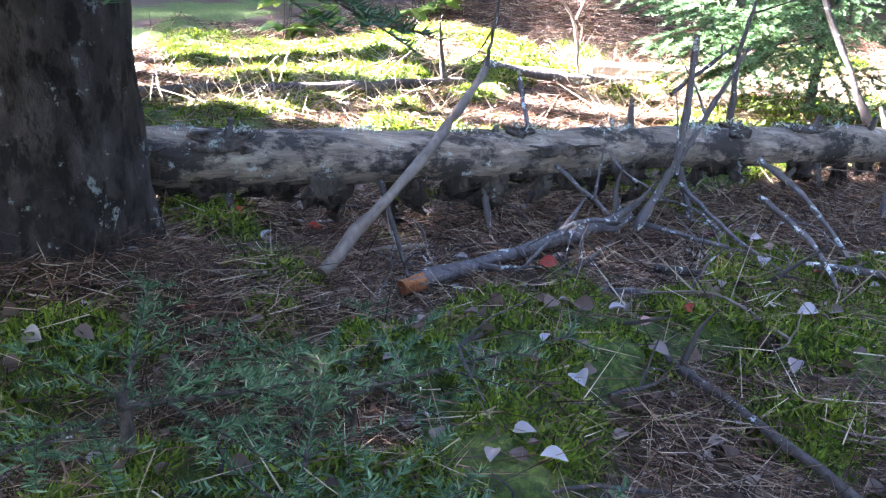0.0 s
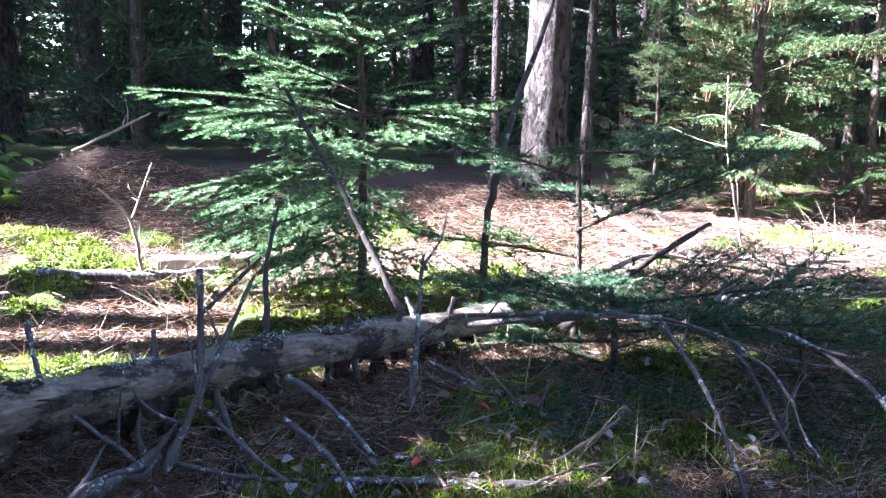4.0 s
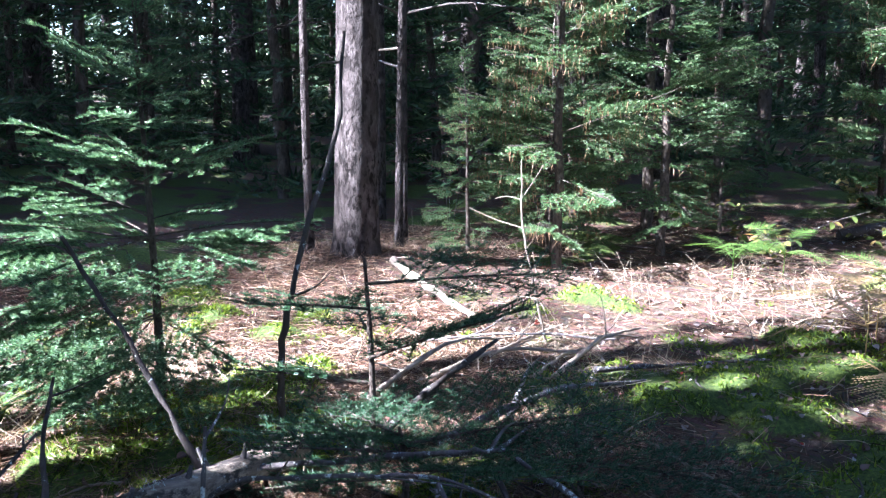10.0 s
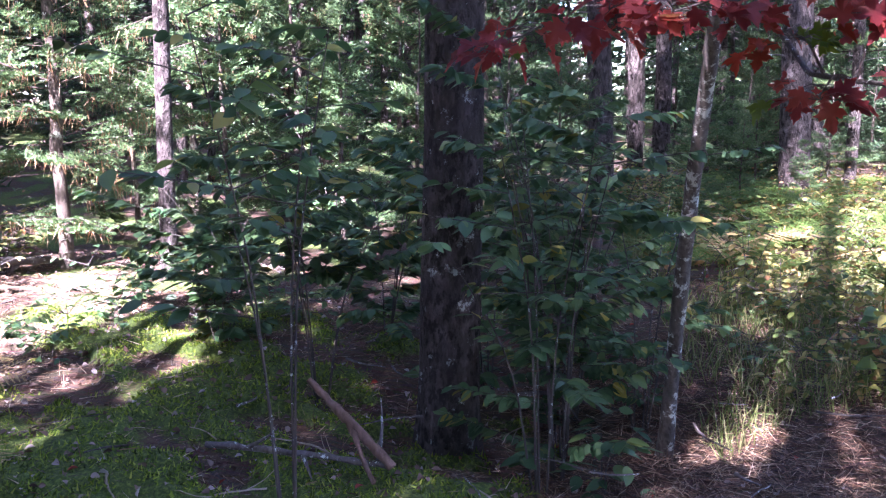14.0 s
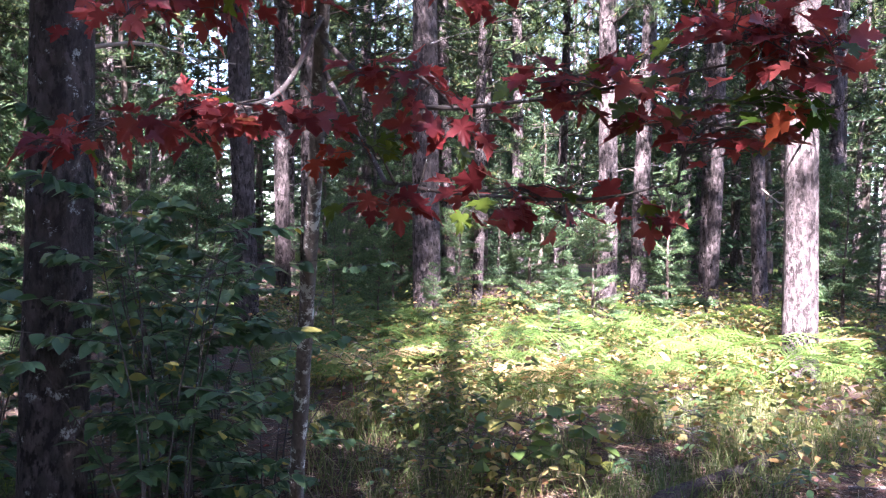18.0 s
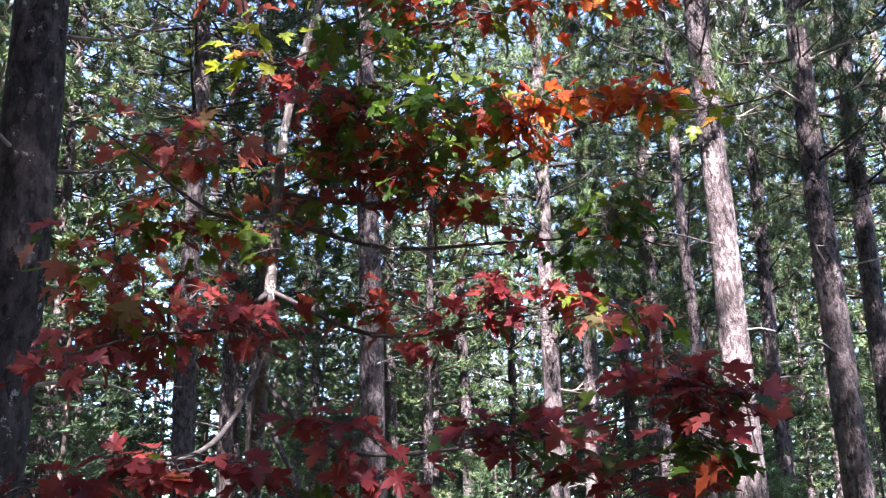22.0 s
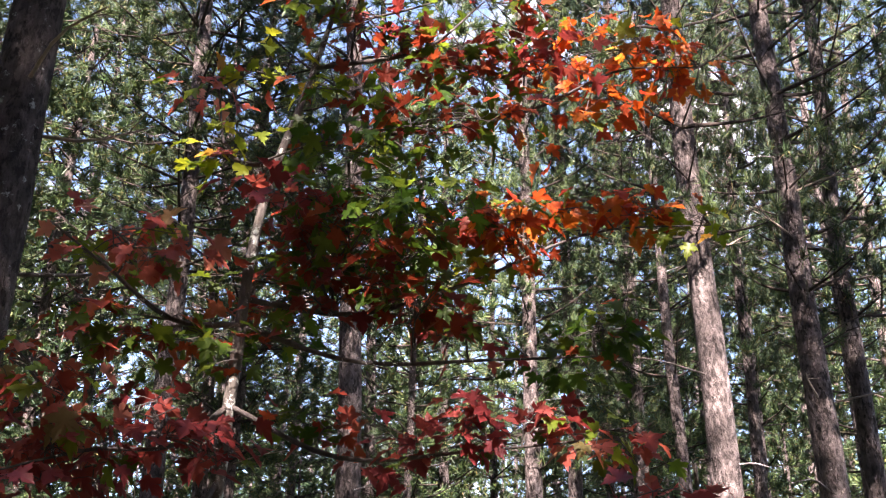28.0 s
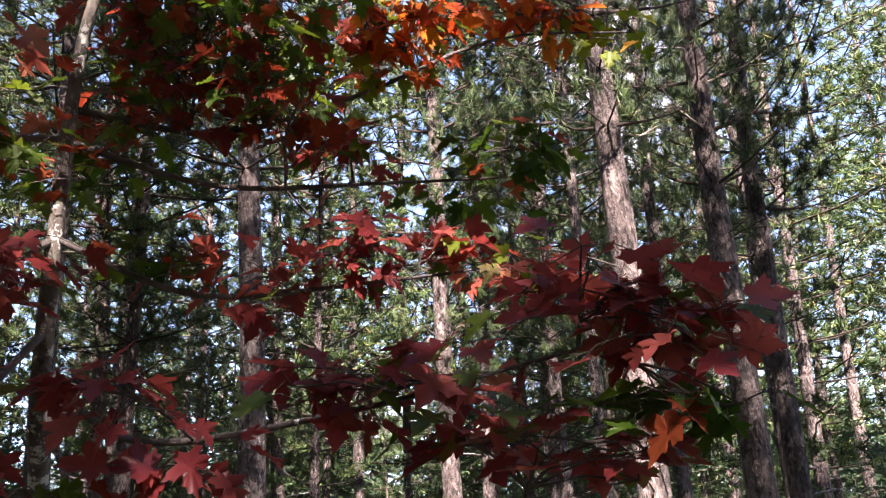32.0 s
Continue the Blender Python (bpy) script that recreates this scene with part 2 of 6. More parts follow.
MAPLE_TINTS = {
    "crimson": [(0, (0.19, 0.028, 0.034)), (0.45, (0.33, 0.052, 0.052)), (0.88, (0.47, 0.11, 0.095)), (0.90, (0.08, 0.14, 0.02)), (1, (0.12, 0.18, 0.025))],
    "scarlet": [(0, (0.42, 0.045, 0.025)), (0.5, (0.62, 0.11, 0.02)), (0.86, (0.66, 0.21, 0.03)), (0.88, (0.24, 0.28, 0.03)), (1, (0.12, 0.18, 0.02))],
    "pink": [(0, (0.38, 0.055, 0.045)), (0.5, (0.58, 0.15, 0.11)), (0.70, (0.62, 0.26, 0.20)), (0.72, (0.12, 0.20, 0.025)), (1, (0.24, 0.30, 0.03))],
    "dull": [(0, (0.18, 0.03, 0.02)), (0.3, (0.36, 0.055, 0.03)), (0.52, (0.44, 0.11, 0.035)), (0.54, (0.05, 0.11, 0.016)), (1, (0.14, 0.20, 0.022))],
    "leafy": [(0, (0.04, 0.095, 0.014)), (0.6, (0.08, 0.16, 0.02)), (0.84, (0.16, 0.22, 0.025)), (0.86, (0.32, 0.06, 0.03)), (1, (0.38, 0.08, 0.03))],
    "lime": [(0, (0.14, 0.22, 0.02)), (0.6, (0.30, 0.36, 0.03)), (0.9, (0.48, 0.45, 0.04)), (1, (0.5, 0.22, 0.03))]}
MAPLE = {k: (foliage(k + "_maple_leaf", v, "object", 0.58, 0.4), foliage(k + "_maple_leaves", v, "island", 0.58, 0.4)) for k, v in MAPLE_TINTS.items()}
SHRUB_LEAF = foliage("shrub_leaf", [(0, (0.045, 0.105, 0.05)), (0.6, (0.085, 0.175, 0.08)), (0.92, (0.16, 0.25, 0.10)), (1, (0.42, 0.36, 0.08))], "island", 0.38, 0.42)
SHRUB_LEAF_ONE = foliage("shrub_leaf_single", [(0, (0.045, 0.105, 0.05)), (0.6, (0.085, 0.175, 0.08)), (0.92, (0.16, 0.25, 0.10)), (1, (0.42, 0.36, 0.08))], "object", 0.38, 0.42)
GOLD_LEAF = foliage("green_gold_leaf", [(0, (0.06, 0.13, 0.04)), (0.5, (0.12, 0.20, 0.05)), (0.75, (0.26, 0.28, 0.07)), (1, (0.45, 0.36, 0.09))], "object", 0.42, 0.42)
LIGHT_LEAF = foliage("light_green_leaf", [(0, (0.08, 0.17, 0.04)), (0.6, (0.15, 0.26, 0.06)), (1, (0.28, 0.36, 0.10))], "island", 0.45, 0.45)
YELLOW_LEAF = foliage("yellowing_leaf", [(0, (0.055, 0.10, 0.03)), (0.35, (0.14, 0.19, 0.05)), (0.58, (0.30, 0.29, 0.09)), (0.75, (0.46, 0.39, 0.17)), (0.88, (0.40, 0.22, 0.09)), (1, (0.20, 0.105, 0.055))], "island", 0.45, 0.5)
FERN_GREEN = foliage("green_fern", [(0, (0.06, 0.14, 0.03)), (1, (0.16, 0.25, 0.06))], "island", 0.4)
FERN_BROWN = foliage("withered_fern", [(0, (0.30, 0.20, 0.09)), (1, (0.52, 0.40, 0.20))], "island", 0.3)
GRASS = foliage("grass", [(0, (0.07, 0.12, 0.03)), (0.6, (0.17, 0.22, 0.07)), (1, (0.40, 0.36, 0.20))], "island", 0.4)
DEAD_LEAF = foliage("dead_leaf", [(0, (0.08, 0.05, 0.038)), (0.5, (0.19, 0.125, 0.10)), (0.85, (0.32, 0.27, 0.26)), (0.96, (0.50, 0.46, 0.48)), (0.98, (0.40, 0.05, 0.03)), (1, (0.40, 0.06, 0.035))], "island", 0.15)
YELLOW_CAP = foliage("ochre_cap", [(0, (0.45, 0.28, 0.08)), (1, (0.58, 0.38, 0.12))], "island", 0.1)
STRAW = foliage("straw", [(0, (0.20, 0.15, 0.10)), (0.6, (0.38, 0.31, 0.23)), (1, (0.52, 0.46, 0.37))], "island", 0.2)
LICHEN = foliage("lichen_tuft", [(0, (0.38, 0.44, 0.40)), (1, (0.55, 0.60, 0.57))], "island", 0.15)


def ground_material():
    m, n, l, b = material("forest_floor")
    v = coords(n, l)
    att = n.new("ShaderNodeAttribute")
    att.attribute_name = "moss_cover"
    fine = noise_tex(n, l, v, 55.0, 8, 0.75)
    mid = noise_tex(n, l, v, 6.0, 6)
    strands = n.new("ShaderNodeTexVoronoi")
    strands.inputs["Scale"].default_value = 42.0
    l.new(coords(n, l, (1.0, 0.35, 1.0)), strands.inputs["Vector"])
    litter = ramp(n, l, fine, [(0.3, (0.010, 0.006, 0.005)), (0.5, (0.05, 0.028, 0.019)), (0.7, (0.18, 0.105, 0.07))])
    litter = mix(n, l, mid, litter, (0.09, 0.055, 0.035))
    litter = mix(n, l, 0.3, litter, strands.outputs["Color"], "SOFT_LIGHT")
    green = ramp(n, l, fine, [(0.3, (0.012, 0.022, 0.006)), (0.5, (0.06, 0.10, 0.015)), (0.7, (0.18, 0.24, 0.035))])
    edge = n.new("ShaderNodeMath")
    edge.operation = "MULTIPLY_ADD"
    l.new(fine, edge.inputs[0])
    edge.inputs[1].default_value = 0.7
    l.new(att.outputs["Fac"], edge.inputs[2])
    mask = ramp(n, l, edge.outputs[0], [(0.72, (0, 0, 0)), (0.92, (1, 1, 1))])
    l.new(mix(n, l, mask, litter, green), b.inputs["Base Color"])
    b.inputs["Roughness"].default_value = 0.95
    bump(n, l, b, fine, 0.9, 0.02)
    return m


GROUND = ground_material()


# ---- mesh building ----
rng = np.random.default_rng(7)


class Build:
    """Gathers points and faces of many pieces and makes one mesh of them."""

    def __init__(self):
        self.v, self.f, self.n = [], [], 0

    def add(self, v, f):
        v, f = np.asarray(v, float).reshape(-1, 3), np.asarray(f, np.int64)
        self.v.append(v)
        self.f.append(f + self.n)
        self.n += len(v)
        return self

    def tube(self, pts, radii, sides=8, rough=0.0, cap=True, seed=0):
        pts, radii = np.asarray(pts, float), np.asarray(radii, float)
        k = len(pts)
        tang = np.gradient(pts, axis=0)
        tang /= np.linalg.norm(tang, axis=1)[:, None] + 1e-9
        ref = np.array((0, 0, 1.0)) if abs(tang[:, 2]).mean() < 0.8 else np.array((1.0, 0, 0))
        a = np.cross(tang, ref)
        a /= np.linalg.norm(a, axis=1)[:, None] + 1e-9
        b = np.cross(tang, a)
        ang = np.linspace(0, 2 * np.pi, sides, endpoint=False)
        r = np.repeat(radii[:, None], sides, 1)
        if rough:
            g = np.random.default_rng(seed)
            r = r * (1 + rough * g.normal(size=r.shape))
        ring = pts[:, None] + r[..., None] * (np.cos(ang)[None, :, None] * a[:, None] + np.sin(ang)[None, :, None] * b[:, None])
        i, j = np.meshgrid(np.arange(k - 1), np.arange(sides), indexing="ij")
        j2 = (j + 1) % sides
        q = np.stack([i * sides + j, i * sides + j2, (i + 1) * sides + j2, (i + 1) * sides + j], -1).reshape(-1, 4)
        self.add(ring.reshape(-1, 3), q)
        if cap:
            for c, s in ((0, 0), (k - 1, (k - 1) * sides)):
                o = np.arange(sides)
                tri = np.stack([np.full(sides, sides), o, (o + 1) % sides], 1)
                self.add(np.vstack([ring[c], pts[c]]), tri)
        return self

    def needles(self, p, d, length, width):
        """Slim blades from the points p along d."""
        p, d = np.asarray(p, float), np.asarray(d, float)
        n = len(p)
        side = np.cross(d, rng.normal(size=(n, 3)))
        side /= np.linalg.norm(side, axis=1)[:, None] + 1e-9
        w = side * (np.asarray(width) / 2 * np.ones(n))[:, None]
        tip = p + d * (np.asarray(length) * np.ones(n))[:, None]
        v = np.stack([p - w, p + w, tip], 1).reshape(-1, 3)
        return self.add(v, np.arange(3 * n).reshape(-1, 3))

    def scatter(self, tv, tf, pos, rot, size):
        """A small shape (tv, tf) at many places, each turned and sized."""
        tv, tf, pos = np.asarray(tv, float), np.asarray(tf), np.asarray(pos, float)
        n, k = len(pos), len(tv)
        v = np.einsum("nij,kj->nki", rot, tv) * (np.asarray(size) * np.ones(n))[:, None, None] + pos[:, None]
        f = tf[None] + (np.arange(n) * k)[:, None, None]
        return self.add(v.reshape(-1, 3), f.reshape(-1, tf.shape[1]))

    def mesh(self, name, mat, smooth=False):
        me = bpy.data.meshes.new(name)
        v = np.vstack(self.v)
        tris = [f for f in self.f if f.shape[1] == 3]
        quads = [f for f in self.f if f.shape[1] == 4]
        idx = np.concatenate([f.ravel() for f in tris + quads])
        total = np.concatenate([np.full(len(f), f.shape[1]) for f in tris + quads])
        start = np.concatenate([[0], np.cumsum(total)[:-1]])
        me.vertices.add(len(v))
        me.vertices.foreach_set("co", v.astype(np.float32).ravel())
        me.loops.add(len(idx))
        me.loops.foreach_set("vertex_index", idx.astype(np.int32))
        me.polygons.add(len(total))
        me.polygons.foreach_set("loop_start", start.astype(np.int32))
        me.polygons.foreach_set("loop_total", total.astype(np.int32))
        if smooth:
            me.polygons.foreach_set("use_smooth", np.ones(len(total), bool))
        me.materials.append(mat)
        me.update(calc_edges=True)
        me.validate()
        return me


def part(name, data, parent, label=""):
    ob = new(name, data)
    ob.parent = parent
    return tagged(ob, label)


def thing(name, label, category, group="", at=(0, 0, 0), kind=""):
    ob = new(name)
    ob.location = at
    return tagged(ob, label, category, group, kind)


def unit(v):
    v = np.asarray(v, float)
    return v / (np.linalg.norm(v, axis=-1, keepdims=True) + 1e-9)


def bend(points, n=12):
    """A smooth line through a few points."""
    p = np.asarray(points, float)
    if len(p) == 2:
        return p[0] + (p[1] - p[0]) * np.linspace(0, 1, n)[:, None]
    pp = np.vstack([2 * p[0] - p[1], p, 2 * p[-1] - p[-2]])
    out = []
    for s in np.linspace(0, len(p) - 1, n):
        i = min(int(s), len(p) - 2)
        u = s - i
        a, b, c, d = pp[i : i + 4]
        out.append(0.5 * (2 * b + (c - a) * u + (2 * a - 5 * b + 4 * c - d) * u**2 + (3 * b - a - 3 * c + d) * u**3))
    return np.array(out)


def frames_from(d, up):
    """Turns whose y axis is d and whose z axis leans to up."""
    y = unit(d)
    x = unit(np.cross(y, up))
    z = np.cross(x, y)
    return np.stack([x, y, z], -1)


# ---- the ground ----
MOUNDS = [(0.15, 4.6, 0.16, 0.55), (0.95, 6.45, 0.40, 0.8), (3.45, 5.15, 0.15, 0.75), (5.0, -0.8, -0.30, 1.4), (6.6, -2.0, 0.14, 0.7), (-0.62, 1.62, 0.12, 0.30),
          (4.2, -0.28, 0.06, 0.4), (7.5, 4.6, 0.10, 1.2), (1.35, 2.25, 0.05, 0.35), (2.5, 8.2, 0.14, 1.3)]


def height(x, y, cover=None):
    z = 0.055 * noise.noise((x * 0.45 + 3, y * 0.45, 0.3)) + 0.035 * noise.noise((x * 1.7, y * 1.7, 5.1)) + 0.016 * noise.noise((x * 6, y * 6, 9.2))
    far = max(0.0, math.hypot(x - 3, y - 1) - 9)
    z += 0.25 * noise.noise((x * 0.12, y * 0.12, 2.2)) * min(1.0, far / 8)
    for mx, my, mh, mr in MOUNDS:
        q = ((x - mx) ** 2 + (y - my) ** 2) / mr**2
        if q < 6:
            z += mh * math.exp(-q)
    if -1.5 < x < 7 and -2.5 < y < 6:
        c = min(1.0, max(0.0, ((moss_cover(x, y) if cover is None else cover) - 0.4) / 0.5))
        z += (0.055 + 0.022 * noise.noise((x * 9, y * 9, 3.7))) * c * c * (3 - 2 * c)
    return z


def moss_cover(x, y):
    """How much of the floor is moss rather than needle litter, 0 to 1."""
    m = 0.33 + 0.95 * noise.noise((x * 1.1 + 7, y * 1.1, 1.1)) + 1.05 * noise.noise((x * 3.4, y * 3.4, 4.4))
    for bx, by, br, s in ((0.2, 4.4, 0.9, 0.6), (0.75, 2.75, 0.45, 0.5), (0.85, 1.85, 0.3, 0.3), (1.4, 1.9, 0.35, 0.35), (1.9, 3.4, 0.6, 0.5), (0.95, 6.5, 1.1, -1.2),
                          (3.45, 5.1, 0.7, -1.2), (4.2, 1.2, 1.3, 0.5), (0.75, 3.6, 0.5, -0.7), (3.4, 4.2, 0.8, -0.5), (0.3, 1.9, 0.35, -0.4), (5.2, -2.6, 1.6, -0.8),
                          (1.3, 4.3, 0.6, -0.7), (4.5, -2.1, 1.0, -1.5), (3.6, 0.3, 0.7, 0.4), (-0.2, 1.45, 0.3, 0.2), (0.62, 1.85, 0.25, 0.4), (0.95, 1.6, 0.28, 0.5), (1.45, 1.95, 0.28, 0.4), (0.15, 1.35, 0.25, 0.4), (5.0, 3.2, 1.0, -0.5), (6.0, 3.7, 1.2, -0.5), (2.9, 2.6, 0.7, -0.4), (8.0, -5.0, 3.6, -1.4)):
        q = ((x - bx) ** 2 + (y - by) ** 2) / br**2
        if q < 6:
            m += s * math.exp(-q)
    return min(1.0, max(0.0, m))


def build_ground():
    n = 380
    u = np.linspace(-1, 1, n)
    w = 5.6 * u + 220 * u**9
    xs, ys = w + 3.0, w + 1.0
    cover = np.array([moss_cover(x, y) for y in ys for x in xs])
    co = np.array([(x, y, 0.0) for y in ys for x in xs])
    co[:, 2] = [height(p[0], p[1], c) for p, c in zip(co, cover)]
    i, j = np.meshgrid(np.arange(n - 1), np.arange(n - 1), indexing="ij")
    f = np.stack([i * n + j, i * n + j + 1, (i + 1) * n + j + 1, (i + 1) * n + j], -1).reshape(-1, 4)
    me = Build().add(co, f).mesh("ground", GROUND, True)
    att = me.attributes.new("moss_cover", "FLOAT", "POINT")
    att.data.foreach_set("value", cover.astype(np.float32))
    return tagged(new("ground", me), "forest floor of brown pine needles and green moss", "ground", kind="structure")


build_ground()


# ---- conifers ----
def fir_spray(length, rs, needle=0.02, density=170, wide=0.0022, droop=0.1, fullness=1.0, fine=True):
    """One bough in its own space: it grows along y, flat in x; gives twig lines and needle starts, ways and lengths."""
    lines, P, Dn = [], [], []
    main = np.array([(0, 0, 0), (0, length * 0.5, -droop * length * 0.25), (0, length, -droop * length * 0.6)])
    main = bend(main, 9)
    lines.append((main, 0.0055 * (0.5 + length)))
    subs = [main]
    k = int(max(4, length * 14 * fullness))
    for s in np.linspace(0.15, 0.96, k):
        base = main[0] + (main[-1] - main[0]) * s
        base[2] = np.interp(s, np.linspace(0, 1, 9), main[:, 2])
        for side in (-1, 1):
            if rs.random() < 0.12:
                continue
            ln = length * (0.55 * (1 - s) + 0.12) * rs.uniform(0.7, 1.15)
            a = radians(rs.uniform(42, 60))
            tip = base + ln * np.array((side * math.sin(a), math.cos(a), rs.uniform(-0.26, 0.10)))
            tw = bend([base, (base + tip) / 2 + (0, 0, 0.02 * ln), tip], 5)
            subs.append(tw)
            lines.append((tw, 0.0022))
            if ln > 0.07 and fine:
                for s2 in np.linspace(0.3, 0.85, max(1, int(ln * (9 if fullness < 0.7 else 13)))):
                    b2 = tw[0] + (tw[-1] - tw[0]) * s2
                    for sd in (-1, 1):
                        l2 = max(0.035, ln * 0.5 * (1.1 - s2))
                        a2 = a * side + sd * radians(50)
                        subs.append(bend([b2, b2 + l2 * np.array((math.sin(a2), math.cos(a2), rs.uniform(-0.1, 0.05)))], 3))
    for tw in subs:
        seg = np.linalg.norm(np.diff(tw, axis=0), axis=1).sum()
        c = max(3, int(seg * density))
        s = rs.random(c)
        t = np.linspace(0, 1, len(tw))
        p = np.stack([np.interp(s, t, tw[:, q]) for q in range(3)], 1)
        ax = unit(tw[-1] - tw[0])
        out = rs.normal(size=(c, 3)) * (1, 1, 0.45)
        out -= (out @ ax)[:, None] * ax
        out = unit(out)
        out[:, 2] = np.abs(out[:, 2]) * 0.8
        P.append(p)
        Dn.append(unit(out + 0.55 * ax))
    return lines, np.vstack(P), np.vstack(Dn), needle, wide


def conifer_meshes(name, tall, girth, whorls, needle_mat, bark_mat, seed, low=0.12, shape=0.42, up=0.25, needle=0.02, density=120, wide=0.0024, per=6, fine=True, power=0.8, twigs=True, loose=0.35, full=0.8):
    """A spruce of the wood: stem mesh and foliage mesh."""
    rs = np.random.default_rng(seed)
    st, fo = Build(), Build()
    zz = np.linspace(0, tall, 14)
    wob = np.cumsum(rs.normal(size=(14, 2)) * 0.004 * tall, axis=0)
    wob -= wob[0]
    stem = np.column_stack([wob, zz])
    st.tube(stem, girth * (1.03 - zz / tall) + 0.002, 10 if fine else 6, 0.04, seed=seed)
    for q, h in enumerate(np.linspace(low, 0.97, whorls)):
        z = h * tall
        reach = shape * tall * (1.02 - h) ** power * (0.75 + 0.3 * math.sin(h * 20 + seed)) + 0.03 * tall
        if h < low + 0.1:
            reach *= 0.7
        for b in range(per if h < 0.85 else 4):
            if rs.random() < 0.14:
                continue
            az = 2 * math.pi * (b / per + rs.random() * 0.12) + q * 0.7
            ln = reach * rs.uniform(0.6, 1.2)
            tilt = radians(rs.uniform(-10, 10) * (1 + loose) + 55 * up * h)
            lines, P, D, nl, nw = fir_spray(ln, rs, needle, density, wide, 0.25 * (1 - h), full, fine)
            rot = np.array(Matrix.Rotation(az, 3, "Z") @ Matrix.Rotation(tilt, 3, "X") @ Matrix.Rotation(rs.uniform(-loose, loose), 3, "Y"))
            at = np.array([np.interp(z, zz, stem[:, 0]), np.interp(z, zz, stem[:, 1]), z])
            for ln_, r in lines[: (1 + len(lines) // 2) if twigs else 1]:
                ln_ = ln_[::2] if fine else ln_[::8]
                st.tube(ln_ @ rot.T + at, np.linspace(r, r * 0.35, len(ln_)), 3, cap=False)
            # old inner parts of a bough stand bare
            keep = rs.random(len(P)) < np.clip(0.2 + 1.7 * np.linalg.norm(P, axis=1) / ln, 0, 1)
            fo.needles(P[keep] @ rot.T + at, D[keep] @ rot.T, nl * rs.uniform(0.7, 1.2, keep.sum()), nw)
    return [st.mesh(name + "_stem", bark_mat, True), fo.mesh(name + "_needles", needle_mat)]


def conifer(name, meshes, at, size, turn, label, category, group="", lean=(0, 0)):
    ob = thing(name, label, category, group)
    part("trunk", meshes[0], ob)
    part("foliage", meshes[1], ob)
    if len(meshes) > 2:
        part("withered_needles", meshes[2], ob, "brown hanging dead needles")
    ob.matrix_world = pose(at[0], at[1], height(at[0], at[1]) - 0.03, lean[0], lean[1], turn) @ Matrix.Scale(size, 4)
    return ob


# whorls of the sunlit fir, from the ground up: height, and for each bough its bearing, length and tilt in degrees
FIR_WHORLS = [(0.30, ((70, 0.62, -20), (20, 0.5, -22), (115, 0.55, -18), (170, 0.5, -24))), (0.42, ((52, 0.80, -16), (88, 0.72, -14), (130, 0.60, -16), (200, 0.45, -14), (350, 0.4, -12))),
              (0.55, ((66, 0.82, -10), (108, 0.70, -14), (150, 0.60, -16), (30, 0.6, -8), (300, 0.35, -6))),
              (0.72, ((58, 0.84, 6), (92, 0.66, -2), (128, 0.62, -4), (240, 0.62, 4), (262, 0.52, -2), (205, 0.5, -6), (20, 0.55, 6))),
              (0.80, ((75, 0.60, 16), (40, 0.5, 18), (225, 0.34, 10))),
              (0.97, ((60, 0.48, 22), (95, 0.36, 14), (240, 0.44, 16), (10, 0.34, 22), (150, 0.30, 16), (200, 0.28, 18))), (1.05, ((75, 0.22, 10), (250, 0.2, 10), (160, 0.16, 8))), (1.14, ((50, 0.2, 8), (235, 0.2, 8), (140, 0.17, 8), (320, 0.15, 8))), (1.22, ((80, 0.21, 6), (260, 0.2, 6), (170, 0.15, 6))),
              (1.28, ((62, 0.40, 30), (240, 0.24, 26), (15, 0.26, 32), (150, 0.24, 30), (195, 0.2, 28))), (1.42, ((70, 0.12, 12), (230, 0.12, 12))), (1.52, ((55, 0.20, 40), (170, 0.18, 40), (250, 0.19, 42), (330, 0.17, 40)))]


def fir_bough(rs, length, bare):
    """A flat bough along y: forked shoots, each a dense brush of short needles."""
    lines, P, D = [], [], []

    def shoot(a, b, r, needles_from):
        way = bend([a, (a + b) / 2 + (0, 0, 0.03 * np.linalg.norm(b - a)), b], 6)
        lines.append((way, r))
        ln = np.linalg.norm(b - a)
        n = int(ln * 900)
        u = rs.uniform(needles_from, 1.02, n)
        t = np.linspace(0, 1, 6)
        p = np.stack([np.interp(u, t, way[:, q]) for q in range(3)], 1)
        ax = unit(b - a)
        out = rs.normal(size=(n, 3)) * (1, 1, 0.6)
        out -= (out @ ax)[:, None] * ax
        out = unit(out)
        out[:, 2] = np.abs(out[:, 2]) * 0.9 - 0.15
        P.append(p)
        D.append(unit(out + 0.6 * ax))

    tip = np.array((0, length, 0.12 * length))
    shoot(np.zeros(3), tip, 0.0032 * (0.6 + length), bare)
    count = max(3, int(length * 13))
    for s in np.linspace(0.22, 0.93, count):
        for sd in (-1, 1):
            if rs.random() < 0.1:
                continue
            ln = (0.62 * length * (1 - s) + 0.05) * rs.uniform(0.75, 1.1)
            a = radians(rs.uniform(44, 56))
            base = tip * s * (1, 1, s)
            end = base + ln * np.array((sd * math.sin(a), math.cos(a), rs.uniform(-0.22, 0.06)))
            shoot(base, end, 0.0018, 0.08)
            if ln > 0.11:
                for s2 in np.linspace(0.35, 0.8, int(ln * 13)):
                    for e in (-1, 1):
                        b2, l2, a2 = base + (end - base) * s2, max(0.03, 0.5 * ln * (1.1 - s2)), sd * a + e * radians(48)
                        shoot(b2, b2 + l2 * np.array((math.sin(a2), math.cos(a2), rs.uniform(-0.15, 0.05))), 0.0012, 0.0)
    return lines, np.vstack(P), np.vstack(D)


